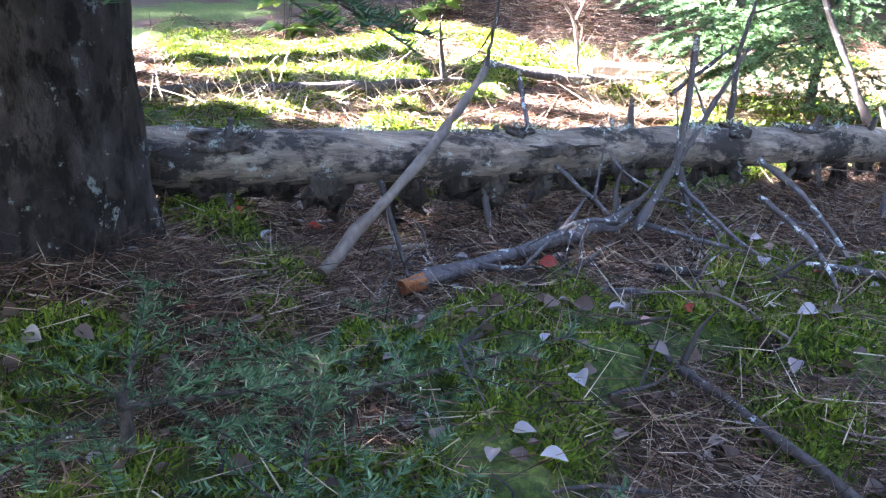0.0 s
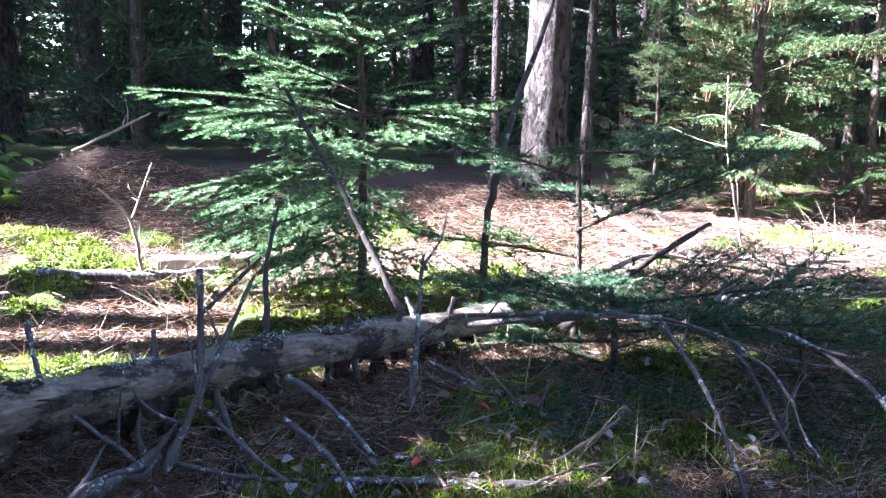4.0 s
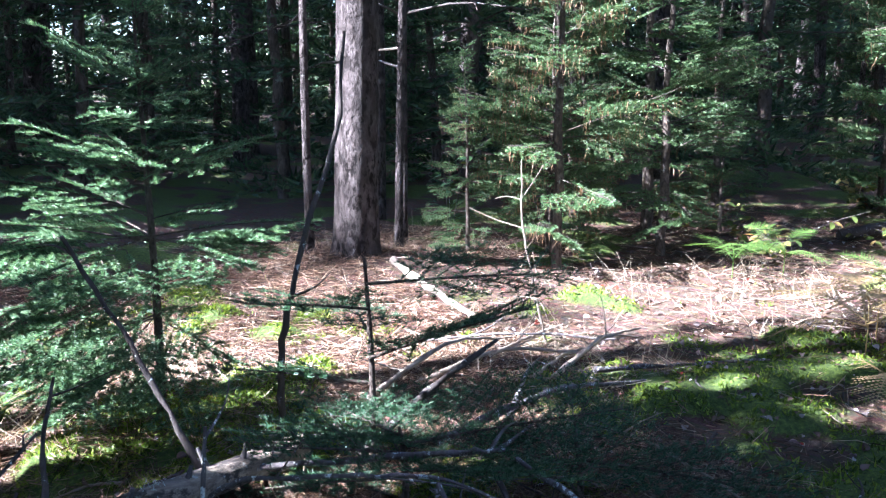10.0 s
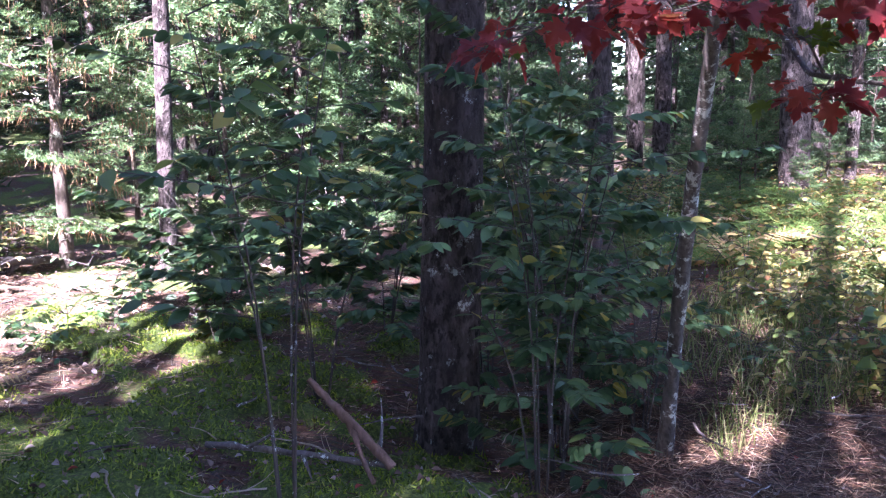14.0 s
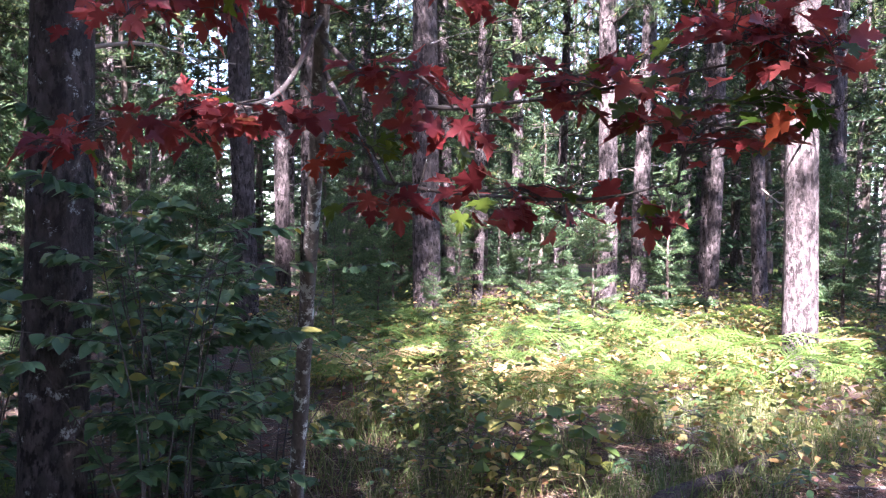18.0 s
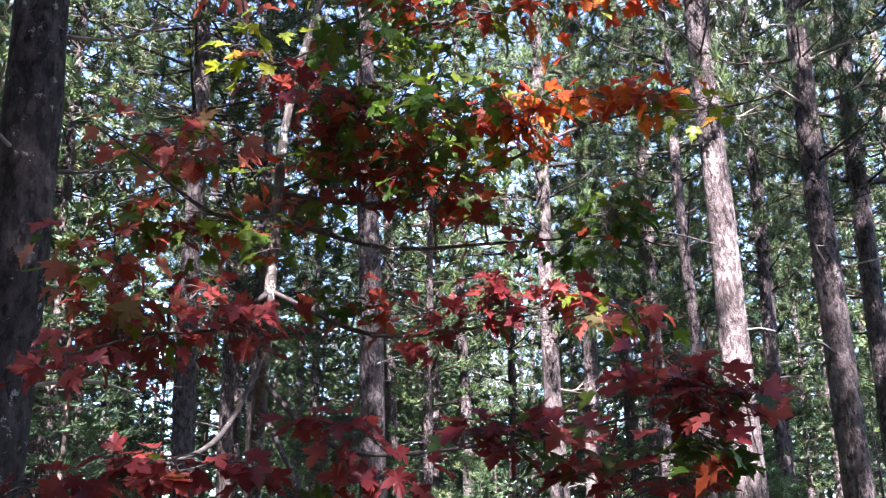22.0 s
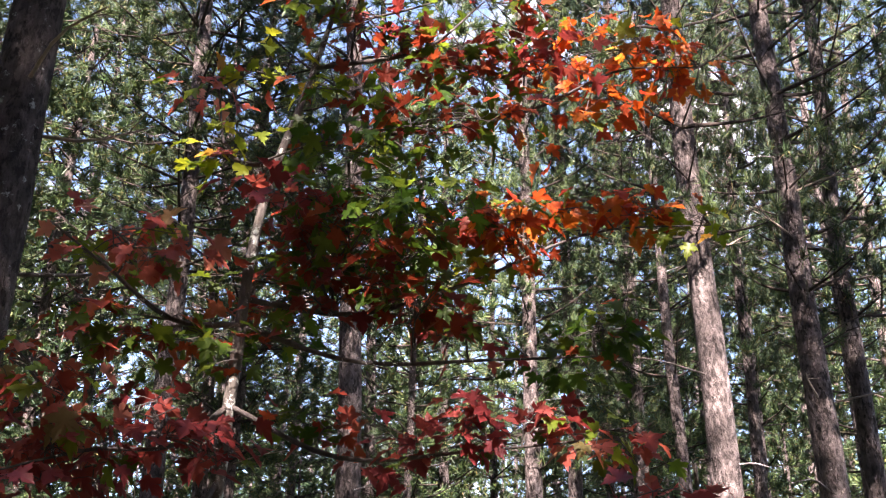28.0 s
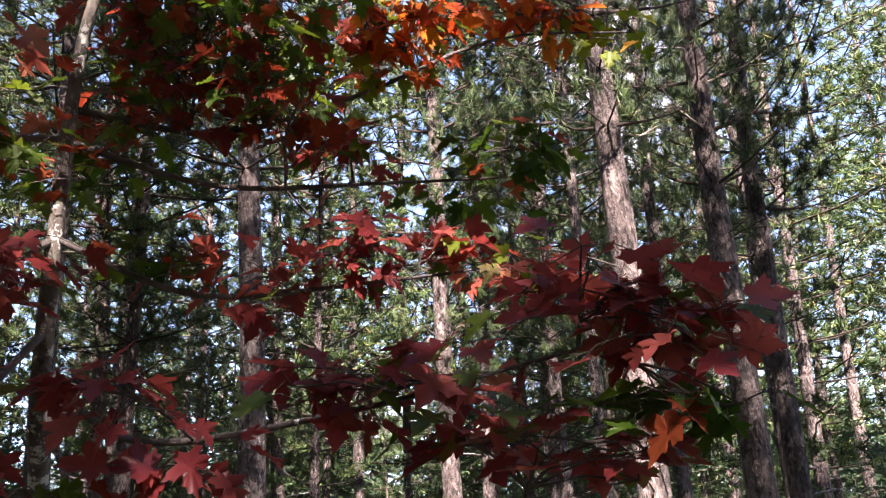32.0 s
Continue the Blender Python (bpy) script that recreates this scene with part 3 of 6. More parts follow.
def fir_meshes():
    rs = np.random.default_rng(11)
    st, fo = Build(), Build()
    zz = np.linspace(-0.05, 1.68, 20)
    stem = np.column_stack([0.008 * np.sin(zz * 3), 0.008 * np.sin(zz * 2.2 + 1), zz])
    st.tube(stem, 0.016 * (1.06 - zz / 1.7) + 0.0025, 10, 0.05, seed=4)
    for z, boughs in FIR_WHORLS:
        for az, ln, tilt in boughs:
            lines, P, D = fir_bough(rs, ln * rs.uniform(0.93, 1.05), 0.1 if z > 0.9 else 0.28)
            rot = np.array(Matrix.Rotation(radians(az + rs.uniform(-6, 6)), 3, "Z") @ Matrix.Rotation(radians(tilt - 6), 3, "X") @ Matrix.Rotation(rs.uniform(-0.3, 0.3), 3, "Y"))
            at = np.array([0, 0, z + rs.uniform(-0.015, 0.015)])
            for pts, r in lines:
                st.tube(pts[::2] @ rot.T + at if len(pts) > 5 else pts @ rot.T + at, np.linspace(r, r * 0.4, len(pts[::2])), 4, cap=False)
            fo.needles(P @ rot.T + at, D @ rot.T, rs.uniform(0.013, 0.021, len(P)), 0.0036)
    zt = rs.uniform(0.85, 1.68, 1100)
    P = np.column_stack([0.008 * np.sin(zt * 3), 0.008 * np.sin(zt * 2.2 + 1), zt])
    fo.needles(P, unit(rs.normal(size=P.shape) * (1, 1, 0.4) + (0, 0, 0.5)), 0.018, 0.0034)
    return [st.mesh("fir_stem", BARK_SPRUCE, True), fo.mesh("fir_needles", FIR_NEEDLE)]


FIR = fir_meshes()


def spruce_meshes(seed, shape, withered, keep_share=0.55, coarse=1.0):
    """A young spruce 3 m tall: loose whorls of flat boughs, withered needles hanging inside the crown."""
    rs = np.random.default_rng(seed)
    st, fo, de = Build(), Build(), Build()
    zz = np.linspace(0, 3.0, 16)
    wob = np.cumsum(rs.normal(size=(16, 2)) * 0.010, axis=0)
    stem = np.column_stack([wob - wob[0], zz])
    st.tube(stem, 0.034 * (1.03 - zz / 3.0) + 0.002, 10, 0.05, seed=seed)
    for q, h in enumerate(np.linspace(0.09, 0.97, 14)):
        for b in range(5):
            if rs.random() < (0.36 if h < 0.85 else 0.0):
                continue
            ln = (3.0 * shape * (1.02 - h) ** 0.75 * (0.7 if h < 0.2 else 1.0) + 0.07) * rs.uniform(0.45, 1.15)
            lines, P, D = fir_bough(rs, ln, 0.3 if h < 0.8 else 0.05)
            P[:, 2] -= 0.10 * P[:, 1] ** 2 / max(ln, 0.1) * (1 - h)
            az = 2 * math.pi * (b / 5 + 0.12 * rs.random()) + 0.75 * q
            rot = np.array(Matrix.Rotation(az, 3, "Z") @ Matrix.Rotation(radians(rs.uniform(-22, 4) + 42 * h), 3, "X") @ Matrix.Rotation(rs.uniform(-0.5, 0.5), 3, "Y"))
            z = 3.0 * h + rs.uniform(-0.06, 0.06)
            at = np.array([np.interp(z, zz, stem[:, 0]), np.interp(z, zz, stem[:, 1]), z])
            for pts, r in lines[:: 1 if ln < 0.4 else 2]:
                st.tube(pts[::5] @ rot.T + at, [r * 1.3, r * 0.5], 3, cap=False)
            keep = rs.random(len(P)) < keep_share
            fo.needles(P[keep] @ rot.T + at, D[keep] @ rot.T, coarse * rs.uniform(0.015, 0.026, keep.sum()), 0.0052 * coarse)
            if withered and h < 0.8:
                c = int(withered * ln * 90)
                i = rs.integers(0, len(P), c)
                de.needles(P[i] @ rot.T + at, unit(rs.normal(size=(c, 3)) * 0.3 + (0, 0, -1)), rs.uniform(0.03, 0.10, c), 0.005)
    out = [st.mesh("spruce_stem", BARK_SPRUCE, True), fo.mesh("spruce_needles", YOUNG_SPRUCE)]
    if withered:
        out.append(de.mesh("spruce_withered", DEAD_NEEDLE))
    return out


SPRUCES = [spruce_meshes(20 + i, (0.27, 0.31, 0.24)[i], (1.6, 0.9, 0.0)[i]) for i in range(3)]
THICKET = [spruce_meshes(24 + i, (0.30, 0.34, 0.28)[i], (0.0, 0.9, 0.0)[i], 0.13, 2.7) for i in range(3)]
FAR_SPRUCES = [conifer_meshes("far_spruce", 3.0, 0.035, 15, SPRUCE_NEEDLE, BARK_SPRUCE, 30 + i, low=0.05, shape=(0.30, 0.25, 0.34)[i], up=0.15, needle=0.062, density=46, wide=0.016, per=5, fine=False, twigs=False) for i in range(3)]

# ---- pines ----
def pine_crown(name, tall, seed, start=0.42, fine=True):
    """Crown of a plantation pine: whorls of limbs that carry tufts of long needles, bare snags below."""
    rs = np.random.default_rng(seed)
    wd, fo = Build(), Build()
    for h in np.arange(start, 0.99, 0.034 if fine else 0.045):
        z = h * tall
        reach = (0.5 + 2.3 * math.sin(math.pi * min(1, (1.02 - h) / (1.08 - start)) ** 0.8) ** 0.7) * rs.uniform(0.75, 1.1)
        for b in range(5):
            if rs.random() < 0.2:
                continue
            az = 2 * math.pi * (b / 5 + 0.1 * rs.random()) + h * 40
            ln = reach * rs.uniform(0.6, 1.1)
            up = rs.uniform(-0.05, 0.35) + 0.4 * h
            dirv = np.array((math.cos(az), math.sin(az), 0))
            line = bend([(0, 0, z), (*(dirv * ln * 0.55)[:2], z + up * ln * 0.35), (*(dirv * ln)[:2], z + up * ln)], 7 if fine else 4)
            wd.tube(line, np.linspace(0.024, 0.006, len(line)) * (0.5 + 0.3 * ln), 4 if fine else 3, cap=False)
            ends = [line[-1]]
            for s in np.linspace(0.3, 0.95, max(3, int(ln * (2.6 if fine else 2.2)))):
                base = line[0] + (line[-1] - line[0]) * s
                for sd in (-1, 1):
                    a2 = az + sd * rs.uniform(0.5, 1.1)
                    l2 = rs.uniform(0.2, 0.55) * (1.2 - 0.5 * s)
                    tip = base + l2 * np.array((math.cos(a2), math.sin(a2), rs.uniform(0.0, 0.5)))
                    if fine:
                        wd.tube(np.array([base, tip]), [0.008, 0.004], 3, cap=False)
                    ends.append(tip)
            ends = np.array(ends)
            c = 60 if fine else 34
            P = np.repeat(ends, c, 0) + rs.normal(size=(len(ends) * c, 3)) * (0.02 if fine else 0.03)
            D = unit(rs.normal(size=P.shape) + (0, 0, 0.5) + 0.4 * dirv)
            fo.needles(P, D, rs.uniform(0.12, 0.23, len(P)), 0.014 if fine else 0.028)
    return wd.mesh(name + "_limbs", LIMB_BARK), fo.mesh(name + "_needles", PINE_NEEDLE)


CROWN_TALL = 17.0
CROWNS = [pine_crown("pine", CROWN_TALL, 40 + i, (0.26, 0.34, 0.30)[i]) for i in range(3)]
FAR_CROWNS = [pine_crown("far_pine", CROWN_TALL, 50 + i, (0.20, 0.32, 0.26)[i], False) for i in range(3)]


def snag_mesh(seed):
    rs = np.random.default_rng(seed)
    b = Build()
    ln = rs.uniform(0.25, 1.1)
    line = bend([(0, 0, 0), (0, ln * 0.5, rs.uniform(-0.02, 0.12) * ln), (rs.uniform(-0.1, 0.1), ln, rs.uniform(-0.15, 0.3) * ln)], 6)
    b.tube(line, np.linspace(0.011, 0.004, 6), 5, 0.06, seed=seed)
    for s in (3, 4):
        if ln > 0.5:
            b.tube(bend([line[s], line[s] + (rs.uniform(-0.25, 0.25), 0.18, rs.uniform(-0.1, 0.1))], 3), [0.004, 0.003, 0.002], 4)
    return b.mesh("snag", (PALE_WOOD, DARK_TWIG, DEAD_WOOD)[seed % 3], True)


SNAGS = [snag_mesh(60 + i) for i in range(9)]


def trunk_mesh(r, tall, sway, seed, mat, sides=28, n=46):
    rs = np.random.default_rng(seed)
    z = np.concatenate([np.linspace(-0.15, 0.8, n // 3), np.linspace(1.0, tall, n - n // 3)])
    rad = r * (1.0 - 0.72 * np.clip(z, 0, None) / tall) * (1 + 0.28 * np.exp(-np.clip(z + 0.1, 0, None) / 0.16))
    ph = rs.random(4) * 6
    x = sway * (0.05 * np.sin(z * 0.5 + ph[0]) + 0.02 * np.sin(z * 1.4 + ph[1]))
    y = sway * (0.05 * np.sin(z * 0.45 + ph[2]) + 0.02 * np.sin(z * 1.2 + ph[3]))
    x, y = x - x[2], y - y[2]
    ang = np.linspace(0, 2 * np.pi, sides, endpoint=False)
    flare = 1 + 0.10 * np.exp(-np.clip(z, 0, None) / 0.2)[:, None] * np.sin(ang * 5 + ph[0])[None]
    lump = 1 + 0.025 * np.sin(ang[None] * 3 + z[:, None] * 2.1 + ph[1]) + 0.018 * rs.normal(size=(n, sides))
    rr = rad[:, None] * flare * lump
    v = np.stack([x[:, None] + rr * np.cos(ang), y[:, None] + rr * np.sin(ang), np.repeat(z[:, None], sides, 1)], -1)
    i, j = np.meshgrid(np.arange(n - 1), np.arange(sides), indexing="ij")
    j2 = (j + 1) % sides
    q = np.stack([i * sides + j, i * sides + j2, (i + 1) * sides + j2, (i + 1) * sides + j], -1).reshape(-1, 4)
    return Build().add(v.reshape(-1, 3), q).mesh("trunk", mat, True)


def pine(x, y, lx, ly, r, seed, mat=None, label="", snags=8, tall=None, crown=True, far=False, breadth=0.0):
    """A pine that leans by (lx, ly) metres a metre up."""
    rs = np.random.default_rng(seed)
    tall = tall or 13.0 + 30 * r + rs.uniform(-1, 1.5)
    ob = thing("pine_tree", label or "tall straight pine with grey-brown scaly bark", "tree", "pines of the plantation")
    part("trunk", trunk_mesh(r, tall, 0.8 if r > 0.08 else 0.4, seed, mat or BARK_PINE, 12 if far else 32 if r > 0.1 else 16, 22 if far else 46), ob)
    if crown:
        limbs, tufts = (FAR_CROWNS if far else CROWNS)[seed % 3]
        c = tagged(part("branchwork", limbs, ob), kind="stuff")
        c2 = tagged(part("crown", tufts, ob, "green needle tufts"), kind="stuff")
        k = tall / CROWN_TALL
        for o in (c, c2):
            o.matrix_local = Matrix.Rotation(rs.uniform(0, 6.28), 4, "Z") @ Matrix.Diagonal((breadth or 0.7 + 2.6 * r, breadth or 0.7 + 2.6 * r, k, 1))
    for i in range(snags):
        z = rs.uniform(1.2, tall * 0.5)
        az = rs.uniform(0, 6.28)
        o = part("dead_branch", SNAGS[rs.integers(0, 9)], ob)
        rz = r * (1 - 0.72 * z / tall) * 0.8
        o.matrix_local = pose(rz * math.cos(az), rz * math.sin(az), z, 0, 0, math.degrees(az) - 90)
    ob.matrix_world = Matrix(((1, 0, lx, x), (0, 1, ly, y), (0, 0, 1, height(x, y) - 0.02), (0, 0, 0, 1)))
    return ob


# pines of the stand to the east: x, y, lean x, lean y, radius
EAST = [(11.64, -3.77, 0.023, 0.091, 0.176), (16.85, -5.56, 0.014, 0.05, 0.135), (13.11, -6.9, 0.01, 0.021, 0.154), (14.66, -8.26, 0.003, 0.006, 0.147),
        (7.55, -6.07, 0.022, 0.03, 0.156), (7.9, -7.51, 0.004, 0.004, 0.159), (12.52, -1.62, 0.004, 0.087, 0.154), (16.45, -2.5, 0.006, 0.059, 0.137),
        (15.41, -2.79, 0.005, 0.039, 0.129), (20.54, -0.1, -0.003, 0.059, 0.11), (20.55, -0.57, -0.001, 0.043, 0.122), (18.52, 0.41, -0.003, 0.046, 0.143)]
EAST_FAR = [(18.31, -7.49, 0.013, 0.036, 0.128), (21.4, -7.76, 0.001, 0.003, 0.108), (20.76, -9.41, -0.004, -0.009, 0.123), (17.53, -11.29, -0.007, -0.011, 0.125),
            (11.99, -8.8, 0.03, 0.044, 0.111), (14.56, -12.03, -0.023, -0.028, 0.123), (15.74, -10.38, 0.009, 0.015, 0.099), (8.37, -8.46, -0.034, -0.033, 0.123),
            (11.22, -11.26, 0.009, 0.009, 0.103), (13.03, -10.73, -0.028, -0.033, 0.12), (13.23, -8.73, 0.004, 0.007, 0.112)]
MIDDLE = [(7.86, 2.3, 0.004, -0.012, 0.068), (16.16, 3.11, 0.011, -0.049, 0.107), (17.3, 2.57, 0.0, 0.002, 0.104), (14.8, 4.26, 0.013, -0.04, 0.064),
          (13.71, 4.35, 0.027, -0.075, 0.085), (18.4, 2.04, -0.002, 0.013, 0.077)]
NORTH = [(1.41, 12.45, 0.04, -0.009, 0.176), (6.9, 14.55, 0.03, -0.022, 0.166), (4.01, 16.58, 0.03, -0.012, 0.156), (11.49, 14.05, -0.008, 0.006, 0.088),
         (6.72, 6.96, -0.03, 0.03, 0.105), (9.36, 7.81, -0.03, 0.04, 0.161), (2.72, 19.85, 0.03, -0.009, 0.085), (4.93, 7.28, 0.018, -0.011, 0.064),
         (5.98, 12.8, 0.05, -0.03, 0.128), (10.2, 8.55, -0.033, 0.035, 0.159), (7.76, 8.16, 0.02, -0.02, 0.134)]
taken = []
for k, row in enumerate(EAST + EAST_FAR + MIDDLE + NORTH):
    pine(*row, 100 + k, snags=12 if k < 12 else 6, far=math.hypot(row[0], row[1]) > 17, breadth=0.62 if row[1] < -5.5 and row[0] < 15 else 0.0)
    taken.append(row[:2])
pine(3.44, 5.16, -0.012, 0.010, 0.143, 171, label="stout pine with flaking grey bark rising from a mound of needles", snags=3)
pine(4.83, -0.215, -0.004, 0.015, 0.146, 172, BARK_DARK, "dark furrowed pine with pale lichen at its foot", snags=5)
pine(-0.675, 1.745, 0.03, 0.024, 0.162, 173, BARK_DARK, "thick dark pine with deep bark furrows and lichen", snags=0, tall=22.0, breadth=0.55)
for k, row in enumerate([(3.25, 5.45, 0.002, -0.001, 0.030), (4.02, 5.55, 0.035, -0.03, 0.032), (4.2, 5.75, 0.02, -0.016, 0.026)]):
    pine(*row, 180 + k, label="slim bare pole of a suppressed young pine", snags=6, tall=6.0, crown=False)
taken += [(3.44, 5.16), (4.83, -0.215), (-0.78, 2.02)]

# the rest of the stand, and the trees behind whose crowns shade the clearing
# sunlit lanes across the clearing: their offset along y at x = 0, and half their breadth
SUN_LANES = ((6.3, 5.3), (-2.4, 3.7))


def lit_gap(x, y):
    """Whether a crown over (x, y) would keep the sun from one of the sunlit lanes."""
    lane = y - x * SUN_AWAY.y / SUN_AWAY.x
    return any(abs(lane - at) < half for at, half in SUN_LANES)


fill = random.Random(5)
protos = []
for k in range(6):
    protos.append(pine(60 + 3 * k, -70, 0, 0, fill.uniform(0.10, 0.15), 300 + k, snags=2, far=True))


pine_wood = thing("pine_wood", "shady pine wood standing round the clearing", "woods", kind="stuff")


def stand(proto, m):
    """A pine of the wood behind the clearing, which shades it: trunk, branches and crown."""
    for o in proto.children:
        if not o.name.startswith("dead_branch"):
            tagged(part(o.name.split(".")[0], o.data, pine_wood), kind="stuff").matrix_basis = m @ o.matrix_basis


def plant(count, xs, ys, gap, low=0.9, high=1.12, put=copy_thing):
    """Copies of the pines at free places within a stretch of the plan."""
    done = 0
    for _ in range(count * 60):
        x, y = fill.uniform(*xs), fill.uniform(*ys)
        if -3.0 < x < 12.5 and -9 < y < 9 and x > -1.5:
            continue
        if (x - 0.6) ** 2 + (y + 0.3) ** 2 < 4 or (x < 3 and y < 12 and lit_gap(x, y)):
            continue
        if any((x - a) ** 2 + (y - b) ** 2 < gap * gap for a, b in taken):
            continue
        taken.append((x, y))
        s = fill.uniform(low, high)
        put(protos[done % 6], pose(x, y, height(x, y) - 0.03, fill.uniform(-1.5, 1.5), fill.uniform(-1.5, 1.5), fill.uniform(0, 360)) @ Matrix.Diagonal((s, s, s * fill.uniform(0.9, 1.1), 1)))
        done += 1
        if done >= count:
            return


plant(120, (-21, 1), (-14, 14), 1.4, put=stand)
plant(50, (-26, 0), (11, 30), 2.0, put=stand)
plant(95, (13, 46), (-34, 18), 2.2)
plant(45, (12.6, 34), (-24, 12), 1.5, 0.36, 0.62)
plant(55, (-16, 30), (12.5, 42), 2.1)
for k, (x, y) in enumerate(((1.3, -6.9), (3.3, -8.0))):
    copy_thing(protos[k], pose(x, y, height(x, y) - 0.03, 0, 0, 70 * k))
    taken.append((x, y))

# slim tall pines between the lanes, and low young ones behind the clearing that shade its near ground
slim = pine(60, -76, 0, 0, 0.10, 320, snags=4, tall=21.0, breadth=0.38, far=True)
young = pine(63, -76, 0, 0, 0.07, 321, snags=4, tall=9.4, breadth=0.62, far=True)
for k in range(15):
    if k % 2 and k % 6 != 1:
        continue
    x = -2.2 - 1.15 * k
    y = 1.3 + (0.35 if k % 2 else -0.35) - 0.351 * x
    stand(slim, pose(x, y, height(x, y) - 0.03, 0, 0, 77 * k))
    taken.append((x, y))
for k in range(9):
    x, y = -2.6 - 0.9 * (k % 2), 0.6 - 0.62 * k
    s = 1.03 if k == 0 else 0.92 + 0.05 * (k % 3)
    stand(young, pose(x, y, height(x, y) - 0.03, 0, 0, 51 * k) @ Matrix.Scale(s, 4))
    taken.append((x, y))
for k in range(4):
    x, y = -4.5 - 0.8 * (k % 2), 1.3 - 0.9 * k
    stand(young, pose(x, y, height(x, y) - 0.03, 0, 0, 87 * k) @ Matrix.Scale(1.05 if k == 0 else 1.0 + 0.05 * (k % 3), 4))
    taken.append((x, y))
for k, (x, y) in enumerate(((-2.7, 1.9), (-2.9, 2.75), (-3.8, 3.15), (-2.2, 2.4), (-2.3, 3.35), (-1.75, 2.9))):
    stand(young, pose(x, y, height(x, y) - 0.03, 0, 0, 44 * k) @ Matrix.Scale((1.0, 0.68, 0.72, 0.85, 0.6, 0.6)[k], 4))
    taken.append((x, y))
stand(young, pose(-5.6, 9.4, height(-5.6, 9.4) - 0.03, 0, 0, 15) @ Matrix.Scale(0.86, 4))
for x, y, s in ((-2.2, 3.15, 1.12), (-2.9, 3.5, 1.2), (-4.2, 3.9, 1.4), (-4.0, 3.2, 1.4)):
    stand(slim, pose(x, y, height(x, y) - 0.03, 0, 0, 40 * y) @ Matrix.Scale(s, 4))
    taken.append((x, y))

# tall pines with raised crowns up the slope of light: the high ones dapple the stand to the east, the others shade the moss beyond the fir


def raised_pine(x, seed, tall, start, breadth):
    ob = pine(x, -76, 0, 0, 0.12, seed, snags=2, tall=tall, crown=False, far=True)
    for name_, data_ in zip(("branchwork", "crown"), pine_crown("raised_pine", CROWN_TALL, seed, start, False)):
        tagged(part(name_, data_, ob), kind="stuff").matrix_local = Matrix.Diagonal((breadth, breadth, tall / CROWN_TALL, 1))
    return ob


high = raised_pine(66, 57, 21.0, 0.64, 0.66)
middle = raised_pine(69, 58, 19.0, 0.27, 0.46)
for k, (x, y) in enumerate(((-3.2, -0.6), (-4.6, 1.4), (-3.9, -3.2), (-2.8, -5.0), (-5.4, -1.2), (-4.4, -6.4), (-6.6, 2.2), (-6.8, -2.6))):
    stand(high, pose(x, y, height(x, y) - 0.03, 0, 0, 63 * k) @ Matrix.Scale(0.95 + 0.04 * (k % 3), 4))
for k, (x, y) in enumerate(((-2.2, 3.6), (-2.25, 4.25), (-2.15, 4.9), (-3.1, 3.7), (-1.9, 3.0), (-2.6, 3.85), (-2.4, 3.3), (-2.2, 4.55), (-2.25, 4.05))):
    stand(middle, pose(x, y, height(x, y) - 0.03, 0, 0, 70 * k))

# ---- young conifers ----
conifer("fir_sapling", FIR, (1.5, 3.35), 1.0, 0, "young balsam fir with sparse blue-green whorls in the sun", "young fir", lean=(0, 0))
for x, y, s, k, trn in ((4.7, 4.6, 1.05, 0, 40), (5.3, 5.3, 1.15, 0, 130), (6.6, 4.7, 0.45, 1, 10), (5.9, 5.6, 0.9, 1, 80), (8.1, 3.3, 1.75, 0, 200), (7.4, 5.4, 1.0, 2, 70), (6.4, 6.2, 1.3, 1, 310)):
    conifer("spruce_sapling", SPRUCES[k], (x, y), s, trn, "ragged young spruce with sunlit boughs and hanging brown needles", "young spruce", "young spruces")
for x, y, s, k, trn in ((9.5, -4.6, 0.5, 2, 0), (10.8, -5.6, 0.62, 1, 50), (9.0, -7.7, 0.7, 2, 90), (11.5, -7.0, 0.8, 0, 130), (10.4, -8.6, 0.75, 1, 170), (13.2, -4.6, 0.7, 1, 210),
                        (12.6, -2.9, 0.8, 2, 250), (14.0, -6.0, 0.9, 0, 290), (8.9, -9.2, 0.8, 0, 20), (12.2, -9.8, 1.0, 1, 60), (7.2, -9.5, 0.9, 2, 100), (9.4, -2.2, 0.5, 1, 140)):
    conifer("spruce_sapling", THICKET[k], (x, y), s, trn, "small green spruce in the undergrowth beneath the pines", "young spruce", "young spruces")
SPREAD = [conifer("spruce_tree", FAR_SPRUCES[i], (58, -60 + 4 * i), 1.6, 0, "dark dense spruce in the shade of the wood", "spruce", "dark spruces of the wood") for i in range(3)]


def spruces(count, way, dist, size, gap):
    """Spruces in a sector of the wood, by bearing and distance from the clearing."""
    done = 0
    for _ in range(count * 40):
        a, d = fill.uniform(*way), math.sqrt(fill.uniform(dist[0] ** 2, dist[1] ** 2))
        x, y = 0.6 + d * math.cos(a), d * math.sin(a)
        if any((x - p) ** 2 + (y - q) ** 2 < gap * gap for p, q in taken):
            continue
        taken.append((x, y))
        s = fill.uniform(*size)
        copy_thing(SPREAD[done % 3], pose(x, y, height(x, y) - 0.04, 0, 0, fill.uniform(0, 360)) @ Matrix.Scale(s / 1.6, 4))
        done += 1
        if done >= count:
            return


